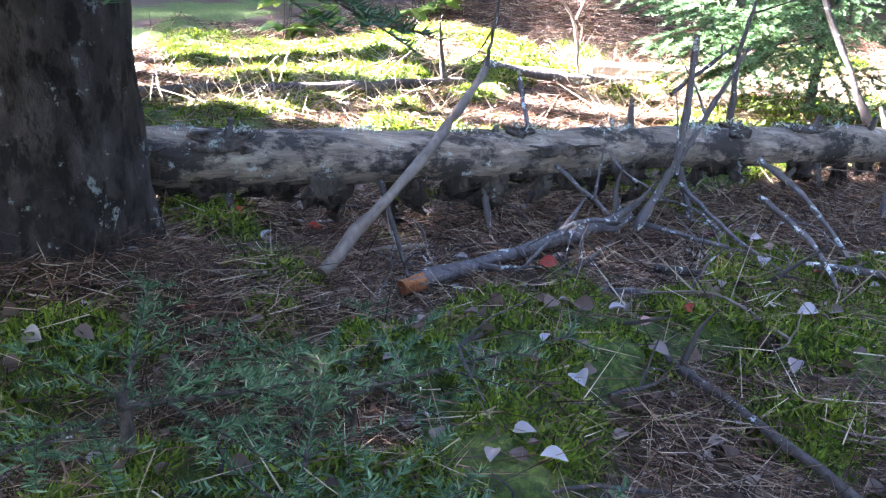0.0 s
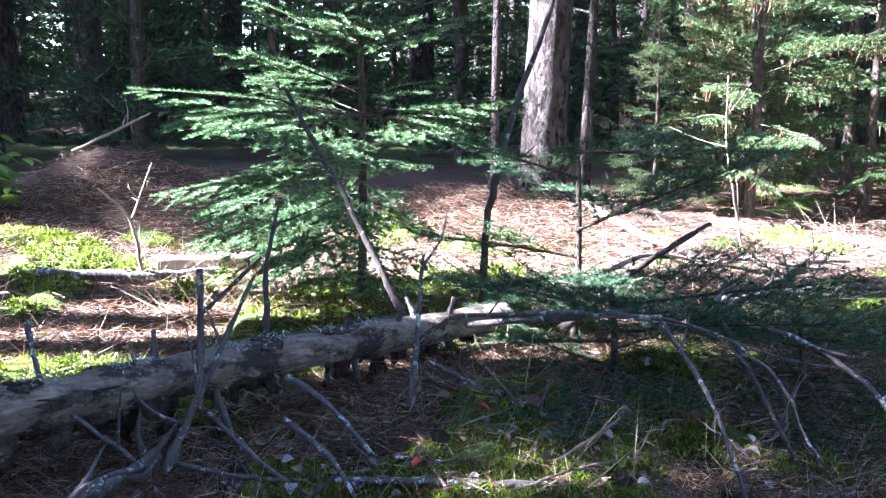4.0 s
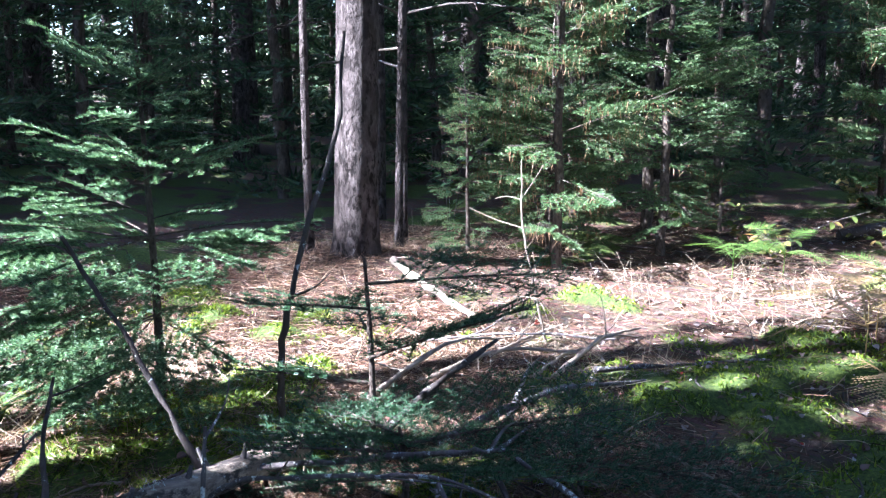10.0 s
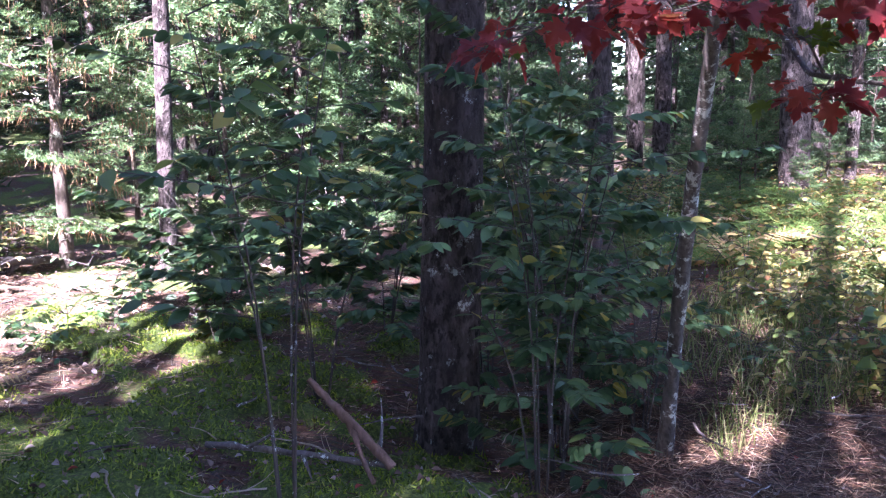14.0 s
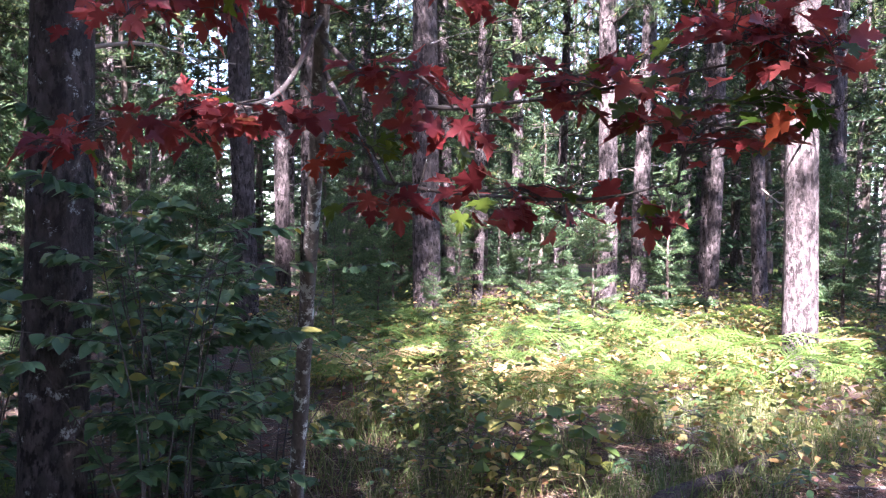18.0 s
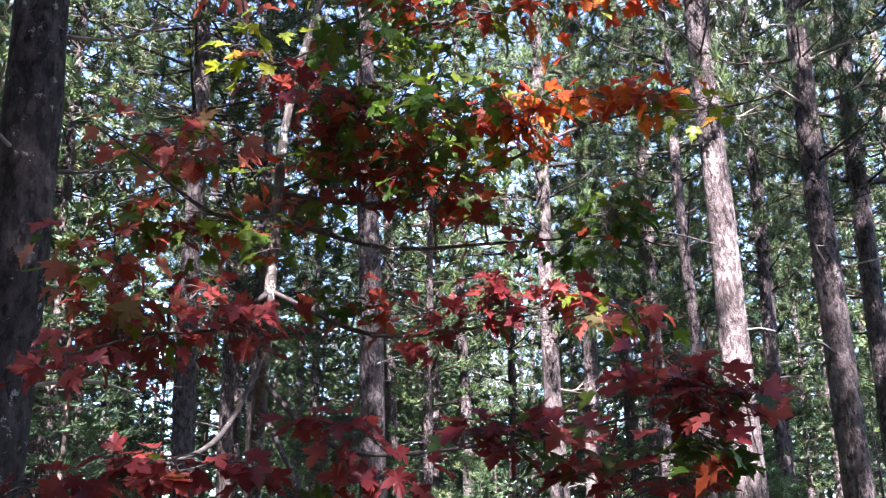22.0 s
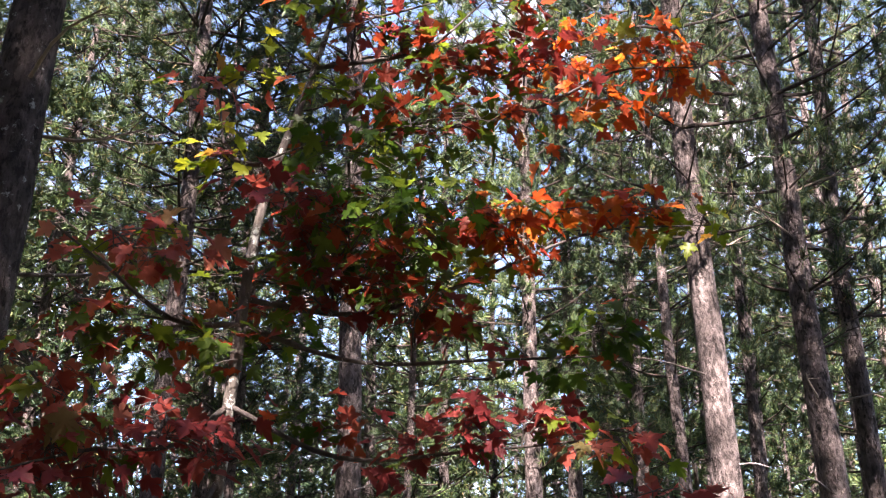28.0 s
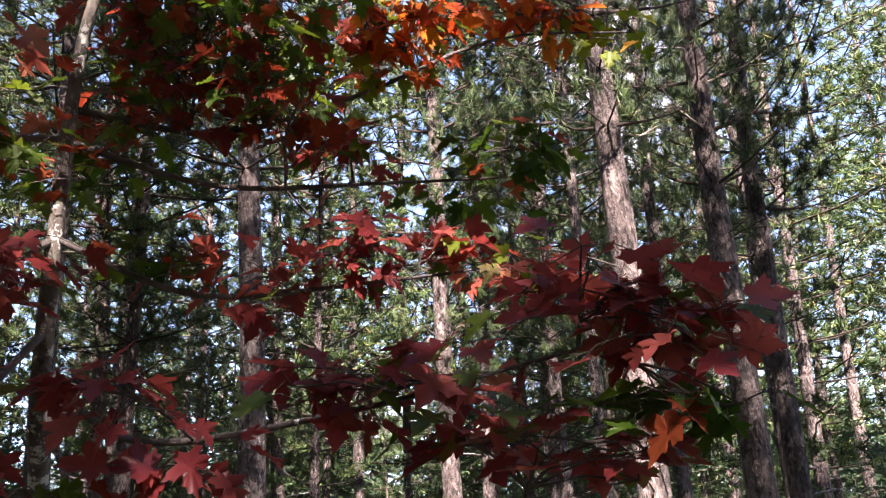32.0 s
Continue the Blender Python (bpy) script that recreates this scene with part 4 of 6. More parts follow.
spruces(85, (0.5, 2.05), (9.0, 26), (1.2, 2.8), 1.0)
spruces(36, (0.5, 2.05), (24, 44), (2.8, 4.6), 1.6)
spruces(40, (-1.25, 0.5), (13.5, 24), (0.5, 1.5), 0.9)
spruces(32, (-1.25, 0.5), (16, 28), (1.8, 3.2), 1.2)
spruces(34, (-1.3, 0.5), (23, 46), (1.8, 4.0), 1.6)
spruces(40, (-1.35, 0.5), (30, 56), (3.6, 6.5), 1.8)
spruces(28, (0.4, 2.1), (26, 52), (3.4, 5.6), 1.8)


def far_woods():
    """The wood beyond the stand: ragged dark spruces that close the view between the stems."""
    rs = np.random.default_rng(77)
    b = Build()
    for k in range(420):
        a, d = rs.uniform(-1.35, 2.3), rs.uniform(36, 62)
        x, y = 0.6 + d * math.cos(a), d * math.sin(a)
        tall = rs.uniform(7, 12) if a > 0.45 else rs.uniform(5, 10)
        n = 300
        h = rs.random(n) ** 0.8
        az = rs.uniform(0, 6.28, n)
        r = 0.28 * tall * (1.03 - h) * rs.uniform(0.3, 1.0, n)
        p = np.column_stack([x + r * np.cos(az), y + r * np.sin(az), height(x, y) + 0.2 + h * tall])
        dirs = unit(np.column_stack([np.cos(az), np.sin(az), rs.uniform(-0.7, 0.1, n)]))
        b.needles(p, dirs, rs.uniform(0.5, 1.1, n), rs.uniform(0.15, 0.35, n))
    tagged(new("far_woods", b.mesh("far_woods", SPRUCE_NEEDLE)), "distant dark spruces closing the view between trunks", "woods", kind="stuff")


far_woods()


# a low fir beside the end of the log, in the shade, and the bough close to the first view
def bough_meshes(length, seed, needle_mat=SHADED_FIR_NEEDLE):
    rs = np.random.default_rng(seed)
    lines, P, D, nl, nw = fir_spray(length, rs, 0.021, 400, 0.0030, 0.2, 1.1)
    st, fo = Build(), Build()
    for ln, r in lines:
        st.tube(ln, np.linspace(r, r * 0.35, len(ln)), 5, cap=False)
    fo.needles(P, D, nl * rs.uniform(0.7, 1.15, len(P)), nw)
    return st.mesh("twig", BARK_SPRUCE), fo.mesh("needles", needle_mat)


# boughs of the low firs and the slim fir, needles toned darker for shade
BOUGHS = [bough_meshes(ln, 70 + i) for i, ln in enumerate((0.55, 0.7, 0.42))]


def seedling_bough(length, seed):
    rs = np.random.default_rng(seed)
    lines, P, D, nl, nw = fir_spray(length, rs, 0.018, 560, 0.0030, 0.1, 0.69)
    st, fo = Build(), Build()
    for ln, r in lines:
        st.tube(ln, np.linspace(r, r * 0.35, len(ln)), 5, cap=False)
    fo.needles(P, D, nl * rs.uniform(0.8, 1.1, len(P)), nw)
    return st.mesh("twig", BARK_SPRUCE), fo.mesh("needles", FIR_NEEDLE)


SMALL_BOUGHS = [seedling_bough(0.36, 90), seedling_bough(0.28, 91)]


def low_fir(at, boughs, label, seed, lift=(5, 30), stem_h=0.35, small=False):
    rs = random.Random(seed)
    ob = thing("low_fir", label, "young fir")
    ob.location = (at[0], at[1], height(*at) - 0.02)
    part("trunk", Build().tube(bend([(0, 0, -0.05), (0.01, 0, stem_h * 0.5), (0, 0.015, stem_h)], 6), np.linspace(0.014, 0.006, 6), 8, 0.04).mesh("stem", BARK_SPRUCE, True), ob)
    for i in range(boughs):
        tw, nd = SMALL_BOUGHS[i % 2] if small else BOUGHS[i % 3]
        b = part("bough", tw, ob)
        part("needles", nd, b)
        b.matrix_local = pose(0, 0, 0.06 + (stem_h - 0.06) * (i / boughs), rs.uniform(*lift), rs.uniform(-15, 15), i * 137.5 + rs.uniform(-15, 15))
    return ob


low_fir((1.85, 2.2), 9, "low spreading fir beside the log, its green darkened for shade", 1, (0, 28), 0.3)
low_fir((2.35, 1.95), 6, "low spreading fir beside the log, its green darkened for shade", 2, (0, 28), 0.25)
low_fir((1.95, 2.55), 8, "small fir with upright leader near the log, darkened for shade", 3, (5, 35), 0.75)
for x, y, n, s in ((-0.10, 1.22, 4, 4), (-0.36, 1.02, 3, 5), (-0.14, 0.86, 3, 6)):
    low_fir((x, y), n, "small green fir seedling among needles and moss", s, (2, 16), 0.10, True)


def hanging_fir():
    """A slim fir beside the first view: bare below, with a few boughs that reach across."""
    ob = thing("slim_fir", "slim fir with a few drooping boughs beside the thick pine", "young fir")
    ob.location = (-0.78, 1.12, height(-0.78, 1.12) - 0.02)
    part("trunk", Build().tube(bend([(0, 0, -0.05), (0.01, 0, 0.6), (0, 0.015, 1.5)], 10), np.linspace(0.014, 0.006, 10), 8, 0.04).mesh("stem", BARK_SPRUCE, True), ob)
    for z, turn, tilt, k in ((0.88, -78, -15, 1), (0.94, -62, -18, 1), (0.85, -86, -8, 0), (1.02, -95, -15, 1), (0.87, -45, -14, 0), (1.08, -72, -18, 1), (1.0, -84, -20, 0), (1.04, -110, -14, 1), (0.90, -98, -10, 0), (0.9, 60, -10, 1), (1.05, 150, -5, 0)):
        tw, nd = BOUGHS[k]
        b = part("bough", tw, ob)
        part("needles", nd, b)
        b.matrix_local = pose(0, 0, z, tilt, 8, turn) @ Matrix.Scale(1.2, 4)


hanging_fir()


# ---- the fallen log and dead wood ----
def stick(points, r0, r1, mat, label, twigs=0, seed=1, name="stick", rough=0.07, clear=True, category="stick"):
    """A dead branch through a few points, resting on or near the ground, with side twigs."""
    rs = np.random.default_rng(seed)
    pts = np.array([(x, y, max(z, height(x, y) + 0.6 * r0)) if clear else (x, y, z) for x, y, z in points], float)
    n = max(8, 5 * len(pts))
    line = bend(pts, n)
    ln = np.linalg.norm(np.diff(line, axis=0), axis=1).sum()
    line[1:-1] += rs.normal(size=(n - 2, 3)) * 0.006 * ln * 0.5
    ob = thing(name, label, category)
    ob.location = tuple(line[0])
    line = line - line[0]
    part("shaft", Build().tube(line, np.linspace(r0, r1, n) * (1 + 0.12 * rs.normal(size=n)), 9, rough, seed=seed).mesh("stick", mat, True), ob)
    for i in range(twigs):
        s = rs.integers(n // 4, n - 1)
        d = unit(rs.normal(size=3) + (0, 0, 0.4) + 0.6 * unit(line[-1]))
        l2 = rs.uniform(0.06, 0.22) * (0.5 + ln)
        tw = bend([line[s], line[s] + d * l2 * 0.5 + rs.normal(size=3) * 0.01, line[s] + d * l2], 5)
        part("twig", Build().tube(tw, np.linspace(max(r1, 0.0022), 0.0012, 5), 5, 0.05).mesh("twig", mat, True), ob)
    return ob


def build_log():
    ob = thing("fallen_log", "fallen barkless pine log, grey-brown with rags of bark and lichen", "log")
    axis = bend([(-0.66, 1.97, 0.195), (0.15, 2.13, 0.18), (0.77, 2.33, 0.168), (1.72, 2.62, 0.125)], 60)
    ob.location = tuple(axis[0])
    line = axis - axis[0]
    rs = np.random.default_rng(3)
    rad = np.linspace(0.064, 0.045, 60) * (1 + 0.04 * np.sin(np.linspace(0, 40, 60)) + 0.03 * np.sin(np.linspace(2, 93, 60)))
    part("wood", Build().tube(line, rad, 30, 0.035, seed=3).mesh("log_wood", LOG_WOOD, True), ob)
    # rags of bark that still hold on, each a curved flake proud of the wood
    for i in range(20):
        c = rs.integers(2, 57)
        a0, wide, long = rs.uniform(0, 6.28), rs.uniform(0.5, 1.3), rs.uniform(0.05, 0.18)
        t = unit(line[c + 1] - line[c - 1])
        sx = unit(np.cross(t, (0, 0, 1.0)))
        sz = np.cross(sx, t)
        g = []
        for u in np.linspace(0, 1, 7):
            for w in np.linspace(0, 1, 7):
                a = a0 + wide * (u - 0.5) * (1 - 0.35 * abs(w - 0.5)) + rs.normal() * 0.05
                r = rad[c] + 0.003 + 0.004 * rs.random() + (0.005 if w in (0, 1) else 0)
                g.append(line[c] + t * (long * (w - 0.5) * (0.7 + 0.3 * math.sin(9 * u + i)) + rs.normal() * 0.008) + r * (math.cos(a) * sx + math.sin(a) * sz))
        q, w = np.meshgrid(np.arange(6), np.arange(6), indexing="ij")
        f = np.stack([q * 7 + w, q * 7 + w + 1, (q + 1) * 7 + w + 1, (q + 1) * 7 + w], -1).reshape(-1, 4)
        b = part("bark_flake", Build().add(g, f).mesh("flake", BARK_SPRUCE, True), ob)
        b.modifiers.new("thick", "SOLIDIFY").thickness = 0.005
    # branch stubs below carry the log off the ground
    for i in range(14):
        c = rs.integers(3, 57)
        a = rs.uniform(3.6, 5.8) if i < 5 else rs.uniform(0.3, 2.8)
        d = np.array((0.3 * math.cos(a), -0.8 * math.cos(a) * 0.5, math.sin(a)))
        ln = (axis[c][2] - height(axis[c][0], axis[c][1]) + 0.02) if i < 5 else rs.uniform(0.03, 0.14)
        tip = line[c] + unit(d) * (ln if i >= 5 else ln / max(0.5, -unit(d)[2]))
        part("branch_stub", Build().tube(bend([line[c], tip], 5), np.linspace(0.014, 0.006, 5), 7, 0.1, seed=i).mesh("stub", DEAD_WOOD, True), ob)
    # slabs of loose bark that hang from its underside
    for i in range(90):
        c = rs.integers(2, 57)
        t = unit(line[c + 1] - line[c - 1])
        out = unit(np.array((t[1], -t[0], 0)))
        w, drop, turn = rs.uniform(0.012, 0.09), rs.uniform(0.02, 0.13) * rs.random() ** 0.5, rs.uniform(-0.6, 0.95)
        top = line[c] + rad[c] * (out * turn + np.array((0, 0, -0.75 + 0.3 * turn)))
        g = []
        for u in np.linspace(-0.5, 0.5, 4):
            for v in np.linspace(0, 1, 5):
                g.append(top + t * (w * u * (1 - 0.55 * v * rs.random()) + 0.02 * v * rs.normal()) + np.array((0, 0, -drop * v * rs.uniform(0.75, 1.1))) + out * (0.012 * v * math.sin(i) + 0.004 * rs.normal()))
        q, v = np.meshgrid(np.arange(3), np.arange(4), indexing="ij")
        f = np.stack([q * 5 + v, q * 5 + v + 1, (q + 1) * 5 + v + 1, (q + 1) * 5 + v], -1).reshape(-1, 4)
        b = part("bark_rag", Build().add(g, f).mesh("rag", BARK_LOG if i % 4 else BARK_SPRUCE), ob)
        b.modifiers.new("thick", "SOLIDIFY").thickness = 0.004
    # tufts of grey lichen on top
    for i in range(16):
        c = rs.integers(4, 56)
        n = 60
        at = line[c] + (0, 0, rad[c])
        P = at + rs.normal(size=(n, 3)) * (0.018, 0.018, 0.006)
        tagged(part("lichen", Build().needles(P, unit(rs.normal(size=(n, 3)) + (0, 0, 0.6)), rs.uniform(0.006, 0.015, n), 0.005).mesh("lichen", LICHEN), ob), kind="stuff")
    return ob


build_log()
stick([(-0.17, 1.74, 0.03), (0.05, 1.97, 0.235), (0.18, 2.2, 0.37)], 0.014, 0.009, POLE_WOOD, "smooth grey-tan pole leaning across the fallen log", 0, 2, "leaning_pole", 0.03)
stick([(0.18, 2.2, 0.37), (0.20, 2.23, 0.48), (0.22, 2.25, 0.60)], 0.005, 0.002, DARK_TWIG, "thin upright dead twig at the end of the pole", 3, 3, clear=False)
b = stick([(0.0, 1.70, 0.02), (0.32, 1.93, 0.04), (0.52, 2.06, 0.06)], 0.0155, 0.012, DEAD_WOOD, "thick forked dead branch with a broken orange end", 5, 4, "forked_branch", 0.13)
part("broken_end", Build().tube(np.array([(-0.012, -0.008, 0), (0.03, 0.02, 0.002)]), [0.015, 0.018], 12, 0.12).mesh("broken_end", CUT_WOOD), b, "splintered orange wood")
stick([(0.53, 2.03, 0.04), (0.61, 2.03, 0.20), (0.75, 2.07, 0.45)], 0.013, 0.004, DEAD_WOOD, "rising grey fork of a dead branch before the log", 2, 5)
stick([(0.605, 2.03, 0.17), (0.62, 2.04, 0.33), (0.625, 2.05, 0.48)], 0.009, 0.007, DEAD_WOOD, "upright broken grey branch stub before the log", 0, 6, clear=False)
stick([(0.50, 2.04, 0.05), (0.36, 1.90, 0.09), (0.22, 1.76, 0.03)], 0.006, 0.003, DEAD_WOOD, "crusted side twig lying along the forked branch", 3, 46)
stick([(0.54, 2.05, 0.05), (0.66, 1.90, 0.05), (0.80, 1.86, 0.03)], 0.006, 0.003, DEAD_WOOD, "short crusted twig by the foot of the fork", 2, 47)
stick([(0.46, 1.97, 0.02), (0.32, 1.74, 0.02)], 0.008, 0.004, DARK_TWIG, "thin dark twig lying on moss", 3, 7)
stick([(0.28, 2.34, 0.33), (0.31, 2.19, 0.2), (0.49, 2.02, 0.05)], 0.007, 0.005, DEAD_WOOD, "lichen-spotted stick leaning over the log", 1, 8)
stick([(-0.06, 1.99, 0.15), (0.0, 1.75, 0.02)], 0.007, 0.004, DARK_TWIG, "short lichened stick leaning before the log", 1, 9)
stick([(0.84, 2.14, 0.18), (0.91, 2.05, 0.13), (0.99, 1.94, 0.02)], 0.009, 0.005, DEAD_WOOD, "grey crooked stick with tufts of lichen", 0, 10)
stick([(0.64, 2.10, 0.13), (0.72, 1.93, 0.06), (0.80, 1.76, 0.01)], 0.006, 0.004, DEAD_WOOD, "grey thin stick leaning from the log to the moss", 0, 11)
stick([(1.17, 2.14, 0.03), (1.21, 2.19, 0.22), (1.25, 2.24, 0.43)], 0.010, 0.005, DEAD_WOOD, "upright grey stick beside the log", 1, 12)
stick([(1.28, 2.27, 0.12), (1.36, 1.95, 0.04)], 0.006, 0.004, DEAD_WOOD, "thin grey stick lying against the log", 0, 13)
stick([(0.52, 1.82, 0.02), (0.74, 1.70, 0.02)], 0.010, 0.006, DARK_TWIG, "short lichened branch on green moss", 2, 14)
stick([(0.86, 1.86, 0.02), (1.05, 1.70, 0.02), (1.26, 1.56, 0.02)], 0.009, 0.007, DEAD_WOOD, "grey branch lying on moss and needles", 3, 15)
stick([(0.19, 1.70, 0.02), (0.57, 1.60, 0.02)], 0.008, 0.004, DEAD_WOOD, "grey twig on the moss", 2, 16)
stick([(0.50, 2.24, 0.25), (0.50, 2.16, 0.16), (0.62, 2.08, 0.09)], 0.005, 0.003, DEAD_WOOD, "thin bent twig hanging before the log", 1, 17, clear=False)
stick([(0.88, 2.46, 0.12), (0.90, 2.53, 0.36), (0.96, 2.60, 0.53)], 0.011, 0.004, DARK_TWIG, "dark curved branch standing behind the log", 1, 18)
stick([(0.70, 2.44, 0.28), (0.80, 2.50, 0.34), (0.89, 2.54, 0.40)], 0.006, 0.004, DARK_TWIG, "dark side branch reaching over the log", 1, 19, clear=False)
stick([(1.38, 2.60, 0.10), (1.26, 2.80, 0.47), (1.10, 2.98, 0.86)], 0.012, 0.006, DARK_TWIG, "lichened dead stem leaning up beyond the log", 1, 20, "dead_sapling")
stick([(1.72, 2.78, 0.02), (1.74, 2.78, 0.40), (1.80, 2.76, 0.72), (2.02, 2.86, 1.15), (2.12, 2.95, 1.5)], 0.014, 0.006, DARK_TWIG, "crooked dead sapling rising behind the log", 2, 21, "dead_sapling")
stick([(0.36, 4.15, 0.03), (0.78, 4.10, 0.05), (1.12, 4.16, 0.04)], 0.026, 0.017, DEAD_WOOD, "dark fallen branch on brown needles", 2, 22)
stick([(0.78, 4.11, 0.06), (0.74, 4.11, 0.30), (0.62, 4.12, 0.44)], 0.009, 0.004, PALE_WOOD, "pale lichened twig standing from a fallen branch", 2, 23)
stick([(0.75, 4.11, 0.31), (0.84, 4.10, 0.54)], 0.005, 0.003, PALE_WOOD, "pale lichened side twig", 2, 24, clear=False)
stick([(-1.1, 3.55, 0.04), (-0.3, 3.75, 0.05), (0.25, 3.95, 0.05)], 0.022, 0.016, DARK_TWIG, "dark fallen branch among moss and litter", 3, 25)
stick([(0.86, 4.22, 0.08), (1.45, 4.20, 0.07)], 0.038, 0.03, PALE_WOOD, "short bleached log in the sun", 0, 26, "bleached_log", 0.04, True, "log")
stick([(1.32, 2.42, 0.14), (1.36, 2.24, 0.25), (1.52, 2.03, 0.29), (1.72, 1.83, 0.30), (1.80, 1.58, 0.26), (1.76, 1.33, 0.10)], 0.008, 0.003, DEAD_WOOD, "long arching dead twig over the low fir", 5, 27)
stick([(1.50, 2.56, 0.13), (1.88, 2.06, 0.25), (2.03, 1.92, 0.27)], 0.012, 0.008, DEAD_WOOD, "lichened branch end lying over the log", 2, 28)
stick([(1.70, 1.80, 0.30), (1.66, 1.58, 0.19), (1.56, 1.32, 0.03)], 0.007, 0.004, DEAD_WOOD, "thin drooping dead twig with lichen", 2, 29)
stick([(1.88, 1.78, 0.28), (1.83, 1.56, 0.14), (1.79, 1.40, 0.03)], 0.009, 0.003, DARK_TWIG, "dark drooping dead branch", 3, 30)
stick([(2.00, 1.84, 0.28), (1.98, 1.42, 0.22), (1.84, 1.08, 0.05)], 0.009, 0.005, DEAD_WOOD, "long grey dead branch sloping to the moss", 4, 31)
stick([(1.88, 2.52, 0.08), (2.13, 2.47, 0.27), (2.40, 2.42, 0.42)], 0.015, 0.008, DARK_TWIG, "dark dead branch slanting up beyond the log", 1, 32)
stick([(2.60, 2.30, 0.12), (2.68, 1.96, 0.12), (2.70, 1.60, 0.05)], 0.007, 0.004, PALE_WOOD, "pale thin stick lying on moss", 2, 33)
stick([(0.78, 1.96, 0.14), (0.84, 1.82, 0.09), (0.86, 1.68, 0.02)], 0.008, 0.004, DEAD_WOOD, "grey stick sloping down from the log", 0, 34)
stick([(0.28, 1.60, 0.02), (0.44, 1.36, 0.02), (0.58, 0.93, 0.02)], 0.010, 0.007, DARK_TWIG, "lichen-crusted branch lying over needles and moss", 3, 35)
stick([(-0.60, 1.12, 0.02), (-0.41, 1.08, 0.02), (-0.20, 1.02, 0.02)], 0.006, 0.004, DEAD_WOOD, "grey twig among fir seedlings", 2, 36)
stick([(4.16, 0.30, 0.36), (4.14, 0.19, 0.25), (4.12, 0.08, 0.15), (4.09, -0.05, 0.02)], 0.017, 0.021, RED_WOOD, "reddish broken branch leaning towards the dark pine", 1, 37)
stick([(4.13, 0.12, 0.18), (4.02, 0.06, 0.09), (3.93, 0.0, 0.02)], 0.012, 0.009, RED_WOOD, "reddish side limb of a broken branch", 1, 45)
stick([(4.27, 0.78, 0.02), (4.18, 0.34, 0.03), (4.09, -0.04, 0.02)], 0.015, 0.012, DEAD_WOOD, "grey branch lying on moss by the dark pine", 3, 38)
stick([(4.90, -0.40, 0.03), (4.92, -0.72, 0.07), (4.80, -0.98, 0.03)], 0.016, 0.008, DEAD_WOOD, "grey dead branch between the dark pine and the maple", 4, 39)
stick([(3.53, 4.86, 0.16), (3.46, 4.30, 0.08), (3.39, 3.76, 0.03)], 0.028, 0.014, PALE_WOOD, "bleached branch lying off the needle mound", 3, 40)
stick([(3.45, 3.32, 0.0), (3.40, 3.36, 0.30), (3.36, 3.40, 0.62), (3.40, 3.46, 0.92)], 0.0075, 0.0025, PALE_WOOD, "thin white dead birch stem standing in the sun", 7, 41, "dead_birch", category="dead stem")
for i in range(9):
    a = fill.uniform(-0.9, 0.9)
    cx, cy = fill.uniform(2.7, 3.6), fill.uniform(2.5, 3.4)
    l = fill.uniform(0.25, 0.6)
    stick([(cx - l * math.cos(a), cy - l * math.sin(a), 0.03), (cx, cy, 0.05 + 0.02 * i % 0.1), (cx + l * math.cos(a), cy + l * math.sin(a), 0.04)], fill.uniform(0.007, 0.018), 0.005, (PALE_WOOD, DEAD_WOOD)[i % 2], "bleached branch in a heap of brushwood", 2, 50 + i)
for i in range(200):
    x, y = (fill.uniform(-0.8, 3.2), fill.uniform(1.0, 5.2)) if i < 70 else (fill.uniform(3.0, 8.5), fill.uniform(-5.5, 5.0)) if i < 150 else (fill.uniform(3.3, 5.6), fill.uniform(-3.2, 2.6))
    a, l = fill.uniform(0, 6.28), fill.uniform(0.08, 0.4)
    stick([(x, y, 0), (x + l * 0.5 * math.cos(a), y + l * 0.5 * math.sin(a), 0), (x + l * math.cos(a + 0.2), y + l * math.sin(a + 0.2), 0)], fill.uniform(0.003, 0.008), 0.0025, (DEAD_WOOD, DARK_TWIG, PALE_WOOD)[i % 3], "fallen twig on the forest floor", i % 3, 100 + i, "twig")
for i in range(46):
    x, y = fill.uniform(-0.3, 2.4), fill.uniform(1.25, 2.3)
    a, l, rise = fill.uniform(0, 6.28), fill.uniform(0.12, 0.4), fill.uniform(0.0, 0.05)
    z = height(x, y) + 0.01
    stick([(x, y, z), (x + l * 0.5 * math.cos(a), y + l * 0.5 * math.sin(a), z + rise), (x + l * math.cos(a + 0.3), y + l * math.sin(a + 0.3), z + 0.4 * rise)], fill.uniform(0.002, 0.005), 0.0015, (DEAD_WOOD, DARK_TWIG, POLE_WOOD)[i % 3], "thin dead twig among moss and needles before the log", 2, 400 + i, "twig")
# brown needle mound's dead branch, and the stump beyond
stick([(0.70, 6.5, 0.42), (0.98, 6.45, 0.56), (1.22, 6.62, 0.66)], 0.013, 0.006, PALE_WOOD, "bleached crooked branch on the needle mound", 6, 42)
stick([(7.0, 3.9, 0.08), (7.5, 3.6, 0.16), (7.9, 3.35, 0.12)], 0.045, 0.035, DARK_TWIG, "dark bent branch on sunlit litter", 1, 43)
stick([(4.50, -2.80, 0.06), (4.85, -3.3, 0.07), (5.4, -4.3, 0.07)], 0.045, 0.045, BARK_LOG, "rotten dark log lying in the litter", 0, 44, "rotten_log", 0.09, True, "log")
